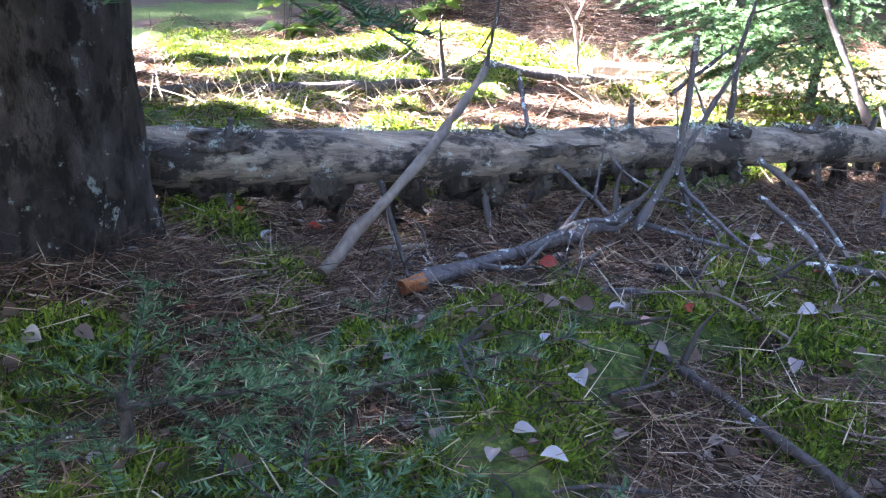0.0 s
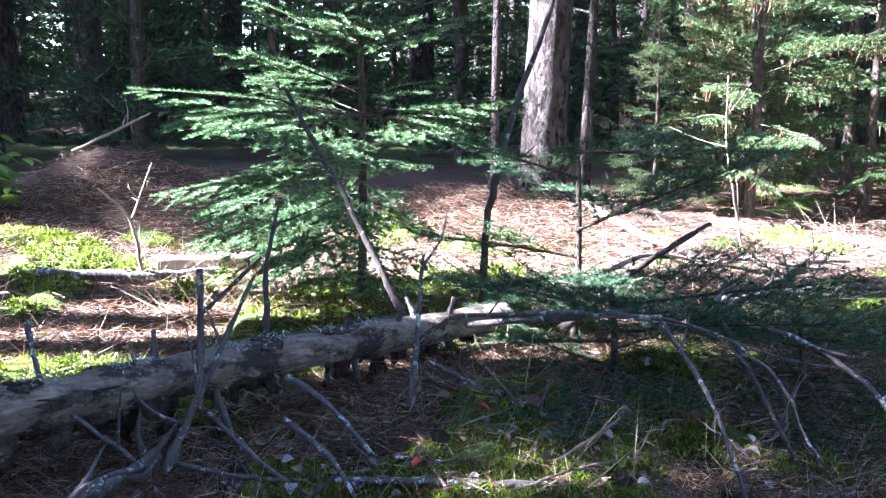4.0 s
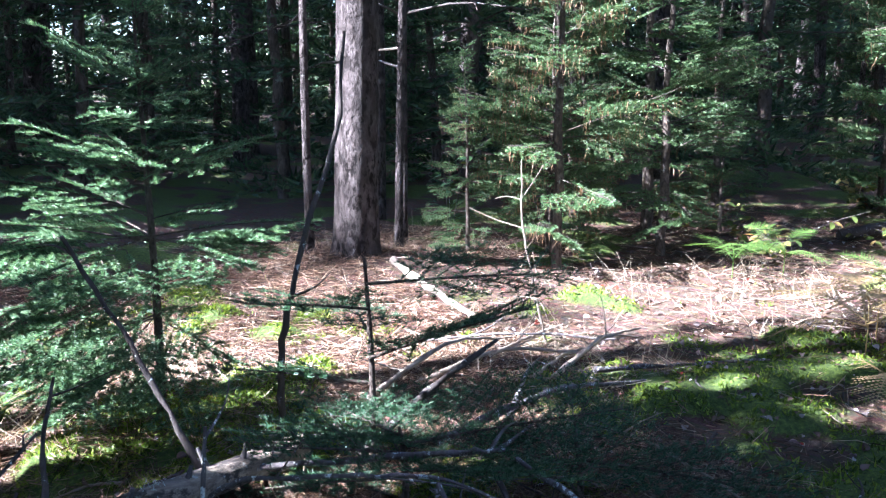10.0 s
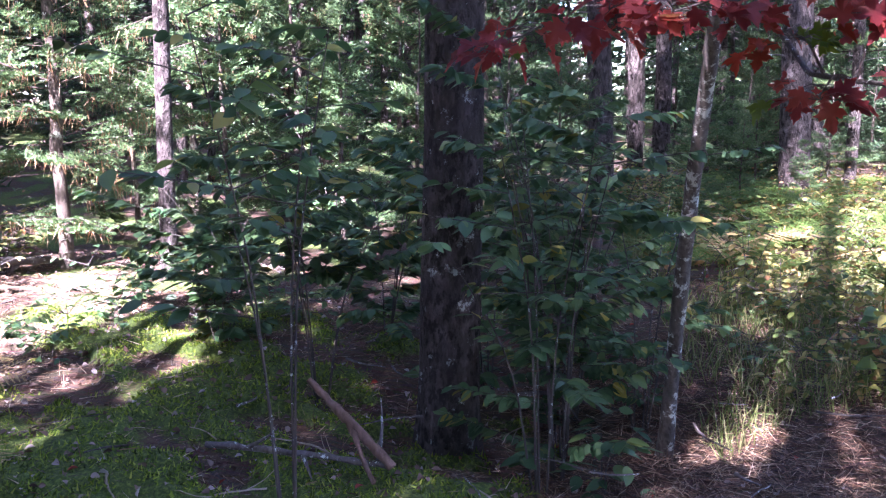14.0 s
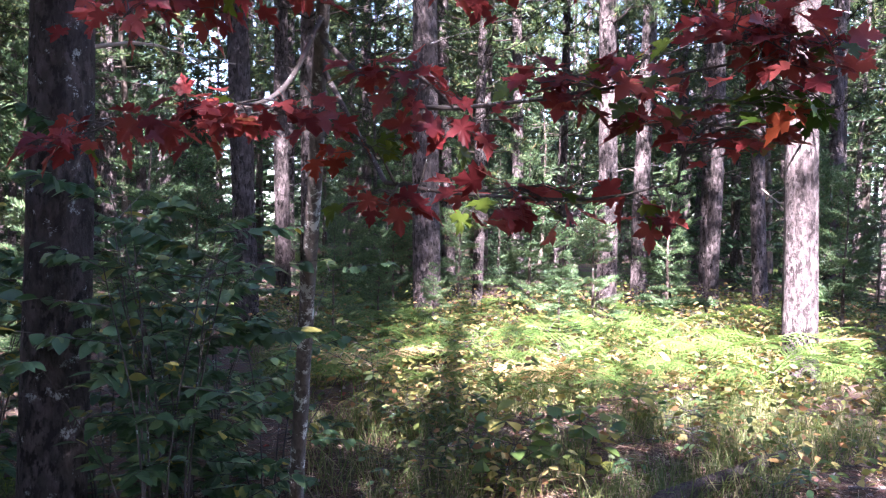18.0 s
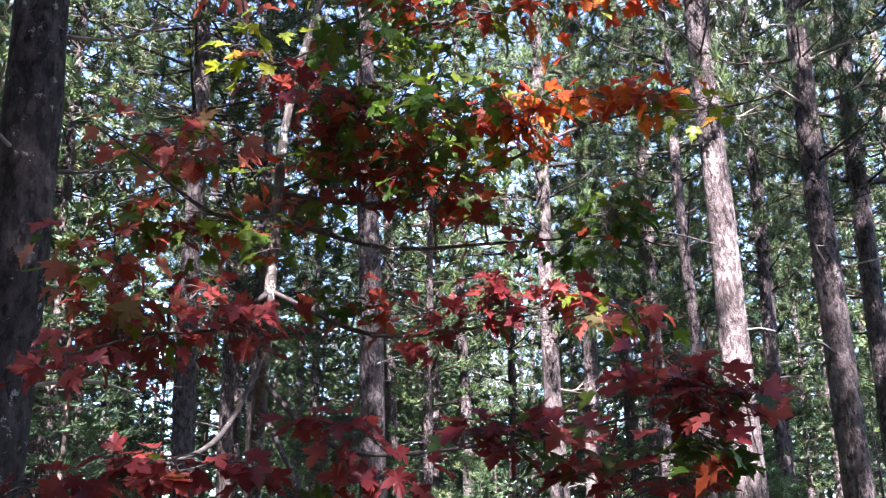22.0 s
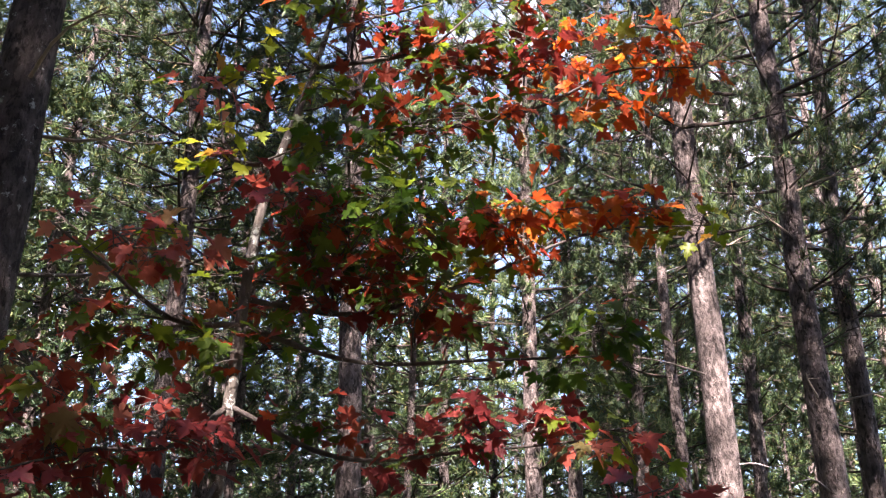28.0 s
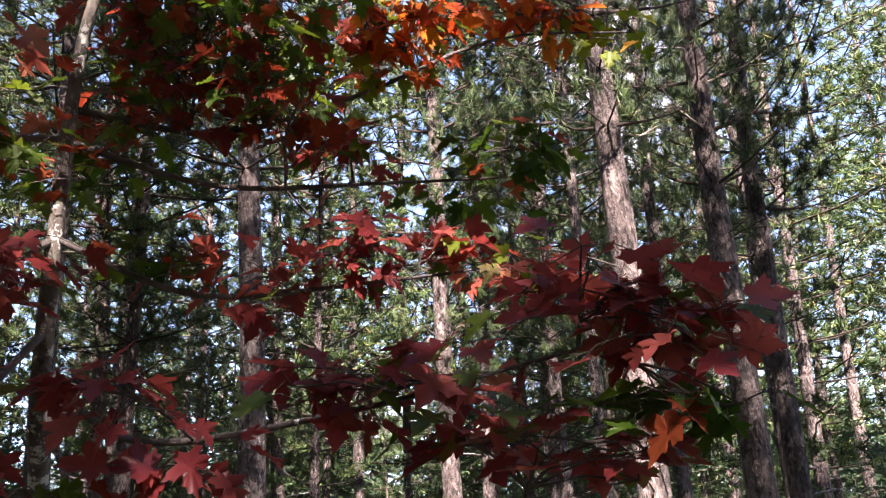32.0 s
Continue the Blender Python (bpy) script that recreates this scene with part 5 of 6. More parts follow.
for x, y, s, k, trn in ((5.7, 4.55, 1.1, 2, 20), (6.2, 5.15, 1.35, 1, 230), (5.0, 5.0, 0.7, 2, 300), (4.4, 5.2, 0.5, 1, 15)):
    conifer("spruce_sapling", SPRUCES[k], (x, y), s, trn, "bushy young spruce with sunlit light green boughs", "young spruce", "young spruces")
for x, y, s, k, trn in ((8.7, 1.0, 0.8, 2, 10), (9.5, 2.3, 1.0, 1, 70), (10.3, 0.5, 0.9, 2, 130), (9.0, -0.9, 0.7, 1, 190), (10.9, 2.0, 1.2, 2, 250), (11.6, 0.9, 1.1, 1, 310), (9.9, 3.4, 0.9, 2, 40), (11.4, 3.3, 1.3, 1, 100), (12.6, -0.4, 1.0, 2, 160), (12.9, 2.4, 1.4, 1, 220), (8.3, 4.3, 0.8, 1, 275)):
    conifer("spruce_sapling", THICKET[k], (x, y), s, trn, "dark young spruce among the shaded undergrowth", "young spruce", "young spruces")
for x, y, s, k, trn in ((11.0, -3.0, 0.45, 2, 33), (12.0, -3.4, 0.55, 1, 93), (13.4, -3.6, 0.75, 2, 153), (14.6, -4.1, 0.9, 1, 213), (10.2, -3.4, 0.35, 1, 273), (12.9, -3.0, 0.6, 2, 73), (15.6, -4.6, 1.0, 2, 13)):
    conifer("spruce_sapling", THICKET[k], (x, y), s, trn, "small green spruce in the undergrowth beneath the pines", "young spruce", "young spruces")


# ---- the maple sapling ----
def maple_leaf_mesh(seed, mat=None):
    """A maple leaf 1 long, three pointed toothed lobes and two small ones, its stalk at the origin, folded and drooping."""
    rs = np.random.default_rng(seed)
    half = [(0.0, 0.0), (0.10, -0.04), (0.22, -0.09), (0.26, -0.01), (0.38, 0.02), (0.25, 0.16), (0.37, 0.19), (0.45, 0.29), (0.60, 0.46), (0.45, 0.46), (0.40, 0.55), (0.30, 0.50), (0.16, 0.45),
            (0.21, 0.58), (0.27, 0.67), (0.18, 0.70), (0.16, 0.81), (0.08, 0.85), (0.0, 1.02)]
    pts = np.array(half + [(-x, y) for x, y in half[-2:0:-1]])
    pts = pts * (1 + 0.05 * rs.normal(size=pts.shape)) * (rs.uniform(0.85, 1.1), 1)
    cup, droop = rs.uniform(0.05, 0.35), rs.uniform(0.1, 0.5)
    z = cup * np.abs(pts[:, 0]) - droop * pts[:, 1] ** 2 + 0.03 * rs.normal(size=len(pts))
    v = np.vstack([np.column_stack([pts, z]), (0, 0.32, -0.03 - 0.1 * droop)])
    k = len(pts)
    f = np.stack([np.full(k, k), np.arange(k), (np.arange(k) + 1) % k], 1)
    if mat is None:
        return v, f
    b = Build().add(v, f)
    b.tube(np.array([(0, 0.02, 0), (0, -0.3, 0.05), (0, -0.6, 0.16)]), [0.012, 0.01, 0.012], 3, cap=False)
    return b.mesh("leaf", mat, True)


def oval_leaf(width=0.5, fold=0.12, n=7):
    s = np.linspace(0, 1, n)
    w = width * 0.5 * np.sin(np.pi * s**0.85) ** 0.9
    mid = np.column_stack([np.zeros(n), s, -0.12 * s**2])
    lf, rt = mid + np.column_stack([-w, 0 * s, fold * w * 2]), mid + np.column_stack([w, 0 * s, fold * w * 2])
    v = np.vstack([mid, lf, rt])
    f = []
    for i in range(n - 1):
        f += [(i, i + 1, n + i + 1, n + i), (i + 1, i, 2 * n + i, 2 * n + i + 1)]
    return v, np.array(f)


LEAF_SHAPES = [maple_leaf_mesh(20 + i) for i in range(6)]
SINGLE = {p: [maple_leaf_mesh(30 + i, m) for i in range(5)] for p, (m, _) in MAPLE.items()}
CRIMSON, SCARLET, PINK, DULL, LEAFY, LIME = MAPLE

MAPLE_BASE = np.array((5.0, -1.28, height(5.0, -1.28) - 0.03))
MAPLE_STEM = bend([(5.0, -1.28, MAPLE_BASE[2]), (4.72, -1.27, 0.55), (4.42, -1.25, 1.1), (3.98, -1.21, 1.6), (3.55, -1.16, 2.0), (3.36, -1.15, 2.4), (3.33, -1.17, 2.9), (3.34, -1.30, 3.5), (3.30, -1.42, 4.1)], 48)
maple = thing("maple_sapling", "slender leaning maple with red, orange and green autumn leaves", "maple tree")
maple.location = tuple(MAPLE_BASE)
part("stem", Build().tube(MAPLE_STEM - MAPLE_BASE, np.interp(np.linspace(0, 1, 48), [0, 0.05, 0.4, 0.6, 1], [0.046, 0.036, 0.027, 0.019, 0.006]), 14, 0.05, seed=5).mesh("maple_stem", BARK_LICHEN, True), maple, "grey stem spotted with pale lichen")
MAPLE_LIMBS = []


def limb(foot, *way):
    """A limb of the maple from the stem's point at that share of its length through the places given."""
    line = bend([MAPLE_STEM[int(foot * 47)], *way], 16)
    ob = part("bough", Build().tube(line - MAPLE_BASE, np.linspace(0.0095, 0.0026, 16), 6, 0.06, seed=len(MAPLE_LIMBS)).mesh("bough", DARK_TWIG, True), maple)
    MAPLE_LIMBS.append((line, ob))


limb(0.52, (3.0, -1.30, 1.78), (2.6, -1.55, 1.76), (2.25, -1.80, 1.80))
limb(0.50, (3.1, -1.25, 1.62), (2.75, -1.25, 1.55), (2.45, -1.55, 1.52), (2.35, -1.75, 1.56))
limb(0.54, (3.1, -1.0, 1.82), (2.85, -0.85, 1.72), (2.70, -0.62, 1.65))
limb(0.60, (3.25, -1.45, 2.15), (3.15, -1.80, 2.18), (3.0, -2.15, 2.22))
limb(0.60, (3.3, -1.0, 2.15), (3.2, -0.80, 2.1), (3.05, -0.60, 2.0))
limb(0.68, (3.28, -0.95, 2.5), (3.2, -0.75, 2.6), (3.15, -0.6, 2.68))
limb(0.70, (3.35, -1.5, 2.62), (3.25, -1.85, 2.75), (3.1, -2.2, 2.92), (3.0, -2.6, 2.98))
limb(0.66, (3.3, -1.5, 2.45), (3.2, -1.9, 2.48), (3.1, -2.2, 2.5))
limb(0.80, (3.35, -1.05, 3.1), (3.45, -1.0, 3.4))
limb(0.82, (3.28, -1.7, 3.3), (3.2, -2.05, 3.42), (3.1, -2.35, 3.6), (3.0, -2.62, 3.62))
limb(0.88, (3.25, -1.65, 3.6), (3.15, -1.85, 3.8))
leaf_rs = np.random.default_rng(21)
spray_count = 0


def spray(x, y, z, wide, high, n, tint):
    """A spray of leaves round a place, on a shoot from the nearest limb."""
    global spray_count
    rs, c = leaf_rs, np.array((x, y, z))
    near = min(((np.linalg.norm(c - p) + max(0.0, 0.6 * (p[2] - c[2])), tuple(p), ob) for line, ob in MAPLE_LIMBS for p in line[3:]), key=lambda q: q[0])
    root, ob = np.array(near[1]), near[2]
    away = unit(c - np.array((3.4, -1.2, z)) + (0.001, 0, 0))
    side = unit(np.cross(away, (0, 0, 1.0)))
    twigs, many, single = Build(), Build(), z < 1.9
    main = bend([root, (root + c) / 2 + (0, 0, 0.03), c + 0.5 * wide * away], 7)
    twigs.tube(main - MAPLE_BASE, np.linspace(0.0038, 0.0018, 7), 5, 0.05)
    leaves = []
    for i in range(int(n * (1.9 if single else 2.7))):
        if i % 4 == 0:
            node = c + wide * rs.uniform(-1.0, 1.0) * np.array((-0.31, -0.95, 0)) + 0.9 * wide * rs.normal() * np.array((0.6, -0.2, 0)) * 0.5 + (0, 0, high * rs.uniform(-0.9, 0.9))
            base = main[rs.integers(2, 7)]
            twigs.tube(np.array([base, (base + node) / 2 + (0, 0, 0.012), node]) - MAPLE_BASE, [0.0022, 0.0018, 0.0014], 4, cap=False)
        off = rs.normal(size=3) * ((0.042, 0.042, 0.016) if single else (0.055, 0.055, 0.03))
        tip = node + off - MAPLE_BASE
        twigs.tube(np.array([node - MAPLE_BASE, node - MAPLE_BASE + off * 0.6 + (0, 0, 0.008), tip]), [0.0013, 0.0011, 0.001], 3, cap=False)
        d = unit(unit(off) * (1, 1, 0.4) + 0.35 * rs.normal(size=3) + (0, 0, -0.55 if tint in (PINK, SCARLET) else -0.3))
        up = unit(rs.normal(size=3) * 0.45 + (-0.25, 0.1, 1))
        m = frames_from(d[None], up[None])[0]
        size = rs.uniform(0.044, 0.074) if single else rs.uniform(0.044, 0.080)
        if single and spray_count < 290:
            leaves.append((SINGLE[tint][i % 5], Matrix.Translation(tip) @ Matrix((m * size).tolist()).to_4x4()))
            spray_count += 1
        else:
            v, f = LEAF_SHAPES[i % 6]
            many.scatter(v, f, tip[None], m[None], size)
    tagged(part("shoot", twigs.mesh("shoot", DARK_TWIG, True), ob), kind="stuff")
    for me, at in leaves:
        part("leaf", me, ob).matrix_local = at
    if many.n:
        tagged(part("leaves", many.mesh("leaves", MAPLE[tint][1], True), ob), kind="stuff")


spray(2.20, -1.81, 1.84, 0.18, 0.06, 44, CRIMSON)
spray(2.18, -1.86, 1.72, 0.11, 0.02, 12, LEAFY)
spray(2.46, -1.56, 1.76, 0.13, 0.05, 24, CRIMSON)
spray(2.30, -1.77, 1.67, 0.15, 0.05, 24, CRIMSON)
spray(2.67, -1.20, 1.79, 0.11, 0.05, 16, CRIMSON)
spray(2.72, -0.90, 1.69, 0.15, 0.04, 22, CRIMSON)
spray(2.51, -1.48, 1.51, 0.14, 0.04, 18, CRIMSON)
spray(2.71, -1.19, 1.51, 0.07, 0.03, 8, CRIMSON)
spray(2.75, -0.57, 1.63, 0.12, 0.04, 14, CRIMSON)
spray(2.80, -0.76, 1.69, 0.08, 0.04, 10, CRIMSON)
spray(2.71, -1.13, 1.64, 0.06, 0.03, 7, DULL)
spray(2.39, -1.73, 1.49, 0.05, 0.03, 6, CRIMSON)
spray(2.66, -1.32, 1.70, 0.07, 0.04, 8, CRIMSON)
spray(3.16, -1.01, 2.13, 0.12, 0.07, 10, CRIMSON)
spray(3.19, -0.68, 2.07, 0.10, 0.07, 10, CRIMSON)
spray(2.99, -2.13, 2.21, 0.11, 0.06, 13, PINK)
spray(3.07, -1.95, 2.26, 0.09, 0.05, 9, CRIMSON)
spray(3.15, -1.79, 2.25, 0.11, 0.07, 13, CRIMSON)
spray(3.23, -1.59, 2.19, 0.09, 0.07, 8, CRIMSON)
spray(3.26, -1.43, 2.24, 0.11, 0.03, 8, DULL)
spray(3.25, -0.95, 2.21, 0.12, 0.06, 12, CRIMSON)
spray(3.17, -0.76, 2.14, 0.10, 0.06, 9, PINK)
spray(3.15, -0.67, 2.22, 0.07, 0.05, 8, PINK)
spray(3.12, -0.63, 2.31, 0.10, 0.04, 9, PINK)
spray(3.00, -0.59, 1.94, 0.06, 0.03, 6, CRIMSON)
spray(3.19, -0.83, 2.05, 0.08, 0.04, 6, CRIMSON)
spray(3.25, -0.84, 2.71, 0.18, 0.09, 26, PINK)
spray(3.28, -0.74, 2.49, 0.16, 0.05, 13, DULL)
spray(3.33, -1.00, 2.45, 0.22, 0.07, 17, DULL)
spray(3.38, -1.28, 2.66, 0.17, 0.09, 18, DULL)
spray(3.28, -1.37, 2.84, 0.15, 0.11, 18, DULL)
spray(3.24, -1.53, 2.84, 0.21, 0.08, 20, LEAFY)
spray(3.28, -1.65, 2.66, 0.19, 0.09, 20, DULL)
spray(3.24, -1.82, 2.60, 0.11, 0.07, 13, CRIMSON)
spray(3.18, -1.93, 2.90, 0.12, 0.10, 28, SCARLET)
spray(3.21, -1.80, 2.95, 0.12, 0.07, 12, DULL)
spray(3.10, -2.21, 3.01, 0.20, 0.05, 16, SCARLET)
spray(3.01, -2.37, 3.00, 0.08, 0.05, 10, SCARLET)
spray(3.02, -2.56, 2.99, 0.07, 0.04, 6, LIME)
spray(3.09, -2.17, 2.58, 0.11, 0.07, 12, LEAFY)
spray(3.14, -2.15, 2.46, 0.09, 0.05, 6, LEAFY)
spray(3.34, -1.22, 3.00, 0.10, 0.05, 8, CRIMSON)
spray(3.32, -1.03, 3.09, 0.12, 0.04, 8, LIME)
spray(3.24, -1.88, 2.82, 0.04, 0.02, 4, LIME)
spray(3.49, -1.01, 3.41, 0.10, 0.07, 8, PINK)
spray(3.41, -1.19, 3.50, 0.12, 0.07, 11, LIME)
spray(3.26, -1.39, 3.66, 0.19, 0.08, 14, DULL)
spray(3.25, -1.57, 3.62, 0.12, 0.08, 11, CRIMSON)
spray(3.20, -1.84, 3.55, 0.21, 0.10, 26, DULL)
spray(3.10, -2.02, 3.57, 0.12, 0.08, 13, CRIMSON)
spray(3.10, -2.35, 3.70, 0.23, 0.10, 30, SCARLET)
spray(3.00, -2.59, 3.62, 0.09, 0.04, 8, SCARLET)
spray(3.15, -2.34, 3.46, 0.15, 0.08, 13, SCARLET)
spray(3.24, -2.02, 3.39, 0.08, 0.06, 8, SCARLET)
spray(3.26, -1.74, 3.34, 0.14, 0.06, 10, DULL)
spray(3.42, -1.46, 3.21, 0.20, 0.09, 16, LEAFY)
spray(3.44, -1.61, 2.87, 0.18, 0.09, 15, LEAFY)
spray(3.15, -1.79, 3.80, 0.26, 0.08, 14, DULL)
spray(3.52, -1.36, 2.83, 0.14, 0.10, 12, DULL)
spray(3.54, -1.22, 2.54, 0.17, 0.08, 12, LEAFY)
spray(2.94, -1.41, 2.80, 0.15, 0.08, 12, LEAFY)
spray(2.91, -1.59, 2.77, 0.13, 0.07, 11, LEAFY)
spray(2.99, -1.53, 2.68, 0.14, 0.06, 11, DULL)
spray(3.12, -1.36, 2.72, 0.12, 0.07, 9, DULL)
spray(3.16, -1.45, 2.62, 0.13, 0.06, 8, CRIMSON)
spray(3.02, -1.59, 2.58, 0.11, 0.06, 8, DULL)
spray(2.99, -1.47, 3.06, 0.18, 0.09, 12, LEAFY)
spray(2.98, -1.69, 3.15, 0.14, 0.08, 11, DULL)
spray(3.11, -1.36, 3.26, 0.16, 0.07, 10, DULL)
spray(3.08, -1.20, 2.82, 0.10, 0.07, 8, CRIMSON)
spray(3.09, -2.19, 2.63, 0.10, 0.06, 6, LEAFY)


# ---- shrubs and low plants ----
OV, OF = oval_leaf(0.52)
HV, HF = oval_leaf(0.72)
LEAF_ONE = Build().add(OV, OF).mesh("leaf", SHRUB_LEAF_ONE, True)
LEAF_GOLD = Build().add(HV, HF).mesh("leaf", GOLD_LEAF, True)
LEAF_ROUND = Build().add(HV, HF).mesh("leaf", SHRUB_LEAF_ONE, True)


def shrub(at, tall, stems, leaves, seed, label, single=False, spread=0.6, size=(0.05, 0.09), mat=None, bias=(0, 0), name="shrub", round_leaf=False, low=1):
    """A leafy bush: several thin stems with side shoots; leaves in flat sprays, on shoots from that tenth of the stem upwards."""
    rs = np.random.default_rng(seed)
    ob = thing(name, label, "shrub", "leafy shrubs")
    base = np.array((at[0], at[1], height(*at)))
    ob.location = tuple(base)
    pos, dirs = [], []
    for i in range(stems):
        az = rs.uniform(0, 6.28)
        top = np.array((math.cos(az) * spread * rs.uniform(0.3, 1.0) + bias[0], math.sin(az) * spread * rs.uniform(0.3, 1.0) + bias[1], tall * rs.uniform(0.6, 1.05)))
        line = bend([(0.03 * math.cos(az), 0.03 * math.sin(az), -0.03), top * (0.35, 0.35, 0.55), top], 10)
        st = Build().tube(line, np.linspace(0.0042, 0.0014, 10) * (0.5 + 0.5 * tall), 6, 0.05)
        for k in range(6):
            s = rs.integers(low, 10)
            a2 = rs.uniform(0, 6.28)
            ln = rs.uniform(0.15, 0.4) * tall ** 0.5
            sh = bend([line[s], line[s] + ln * np.array((math.cos(a2), math.sin(a2), rs.uniform(0.0, 0.5)))], 5)
            st.tube(sh, np.linspace(0.003, 0.0012, 5), 4, cap=False)
            c = max(2, leaves // (stems * 6))
            for j in range(c):
                u = rs.uniform(0.2, 1.0)
                pos.append(sh[0] + (sh[-1] - sh[0]) * u)
                sd = rs.choice((-1, 1)) * rs.uniform(0.5, 1.2)
                dirs.append((math.cos(a2 + sd), math.sin(a2 + sd), rs.uniform(-0.5, 0.15)))
        part("stem", st.mesh("shrub_stem", DARK_TWIG, True), ob)
    pos, dirs = np.array(pos), unit(np.array(dirs))
    ups = unit(rs.normal(size=pos.shape) * 0.35 + (0, 0, 1))
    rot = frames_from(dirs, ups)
    sz = rs.uniform(*size, len(pos))
    v, f = (HV, HF) if round_leaf else (OV, OF)
    if single:
        for p, r, s in zip(pos, rot, sz):
            lf = part("leaf", (LEAF_GOLD if mat is GOLD_LEAF else LEAF_ROUND) if round_leaf else LEAF_ONE, ob)
            lf.matrix_local = Matrix.Translation(p) @ Matrix((r * s).tolist()).to_4x4()
    else:
        tagged(part("leaves", Build().scatter(v, f, pos, rot, sz).mesh("leaves", mat or SHRUB_LEAF, True), ob), kind="stuff")
    return ob


shrub((3.55, 0.25), 1.75, 4, 260, 1, "leafy shrub with drooping pointed leaves before the dark pine", True, 0.4, (0.06, 0.11), bias=(0.15, 0.2), low=5)
shrub((4.4, -0.66), 1.75, 5, 300, 2, "dark green leafy shrub between pine and maple", True, 0.5, (0.06, 0.11), low=5)
shrub((4.7, -0.75), 1.9, 5, 1500, 3, "dense dark green shrub behind the pine", False, 0.6, (0.06, 0.11))
shrub((5.1, 0.45), 1.5, 5, 1300, 4, "shady leafy shrub with broad leaves", False, 0.7, (0.06, 0.11), low=4)
shrub((5.8, 1.2), 0.8, 5, 1200, 5, "low shady shrub with broad leaves", False, 0.6, (0.06, 0.11))
shrub((5.6, -0.4), 1.7, 5, 1500, 6, "dense dark green shrub behind the pine", False, 0.7, (0.06, 0.11))
shrub((6.4, 0.3), 1.5, 5, 1500, 7, "shady leafy shrub under the pines", False, 0.8, (0.06, 0.11))
shrub((6.8, 1.5), 1.0, 5, 1300, 8, "shady leafy shrub under the pines", False, 0.8, (0.06, 0.11))
shrub((7.4, -0.7), 1.6, 5, 1500, 9, "shady leafy shrub under the pines", False, 0.9, (0.06, 0.11))
shrub((9.2, 1.2), 1.8, 6, 1700, 10, "green shrub in half shade beneath the pines", False, 1.0, (0.06, 0.11))
shrub((10.0, -0.4), 1.9, 6, 1700, 11, "green shrub in half shade beneath the pines", False, 1.0, (0.06, 0.11))
shrub((0.12, 5.95), 0.72, 7, 330, 12, "light green shrub with large sunlit leaves", False, 0.42, (0.07, 0.13), LIGHT_LEAF)
shrub((-0.7, 5.6), 0.9, 4, 150, 13, "light green shrub with large sunlit leaves", False, 0.5, (0.08, 0.14), LIGHT_LEAF)
shrub((5.45, -0.85), 1.3, 5, 800, 31, "dark green leafy shrub beyond the foot of the maple", False, 0.5, (0.05, 0.09), low=2)
shrub((5.0, -0.78), 1.6, 5, 1000, 32, "dark green leafy shrub beside the pine", False, 0.5, (0.06, 0.10), low=3)
shrub((5.3, -1.2), 1.5, 5, 900, 21, "dense dark green shrub behind the maple", False, 0.5, (0.05, 0.09))
shrub((6.2, -1.0), 1.7, 5, 1100, 22, "dense dark green shrub behind the maple", False, 0.6, (0.05, 0.09))
shrub((5.1, 6.4), 0.8, 4, 160, 14, "small green shrub behind the pine", False, 0.5)
shrub((5.35, -2.45), 0.48, 4, 64, 15, "low plant with round green and yellowing leaves", True, 0.3, (0.09, 0.14), GOLD_LEAF, round_leaf=True)
shrub((4.5, -0.93), 0.34, 3, 30, 16, "low plant with pale-edged green leaves", True, 0.25, (0.07, 0.12))
shrub((5.6, -3.1), 0.42, 4, 60, 17, "low plant with yellow-green round leaves", True, 0.3, (0.08, 0.13), GOLD_LEAF, round_leaf=True)
for i in range(54):
    x, y = fill.uniform(6.2, 12.5), fill.uniform(-8.5, -2.0)
    shrub((x, y), fill.uniform(0.3, 0.65), 4, 150, 200 + i, "low yellow-green undergrowth in the sun", False, 0.45, (0.04, 0.08), YELLOW_LEAF, name="low_plant")
for i in range(16):
    x, y = fill.uniform(4.6, 6.6), fill.uniform(-4.2, -1.6)
    shrub((x, y), fill.uniform(0.12, 0.35), 3, 40, 300 + i, "small leafy plant growing through the litter", False, 0.22, (0.04, 0.08), YELLOW_LEAF if i % 3 == 0 else None, name="low_plant")
for i in range(8):
    x, y = fill.uniform(6.0, 9.5), fill.uniform(2.6, 5.2)
    shrub((x, y), fill.uniform(0.2, 0.5), 4, 90, 240 + i, "low yellow-green plants at the sunny edge of the wood", False, 0.4, (0.05, 0.09), YELLOW_LEAF, name="low_plant")
for i in range(7):
    x, y = fill.uniform(5.4, 7.4), fill.uniform(0.8, 2.2)
    shrub((x, y), fill.uniform(0.25, 0.5), 4, 90, 260 + i, "low green plants in the shade", False, 0.4, (0.05, 0.09), name="low_plant")


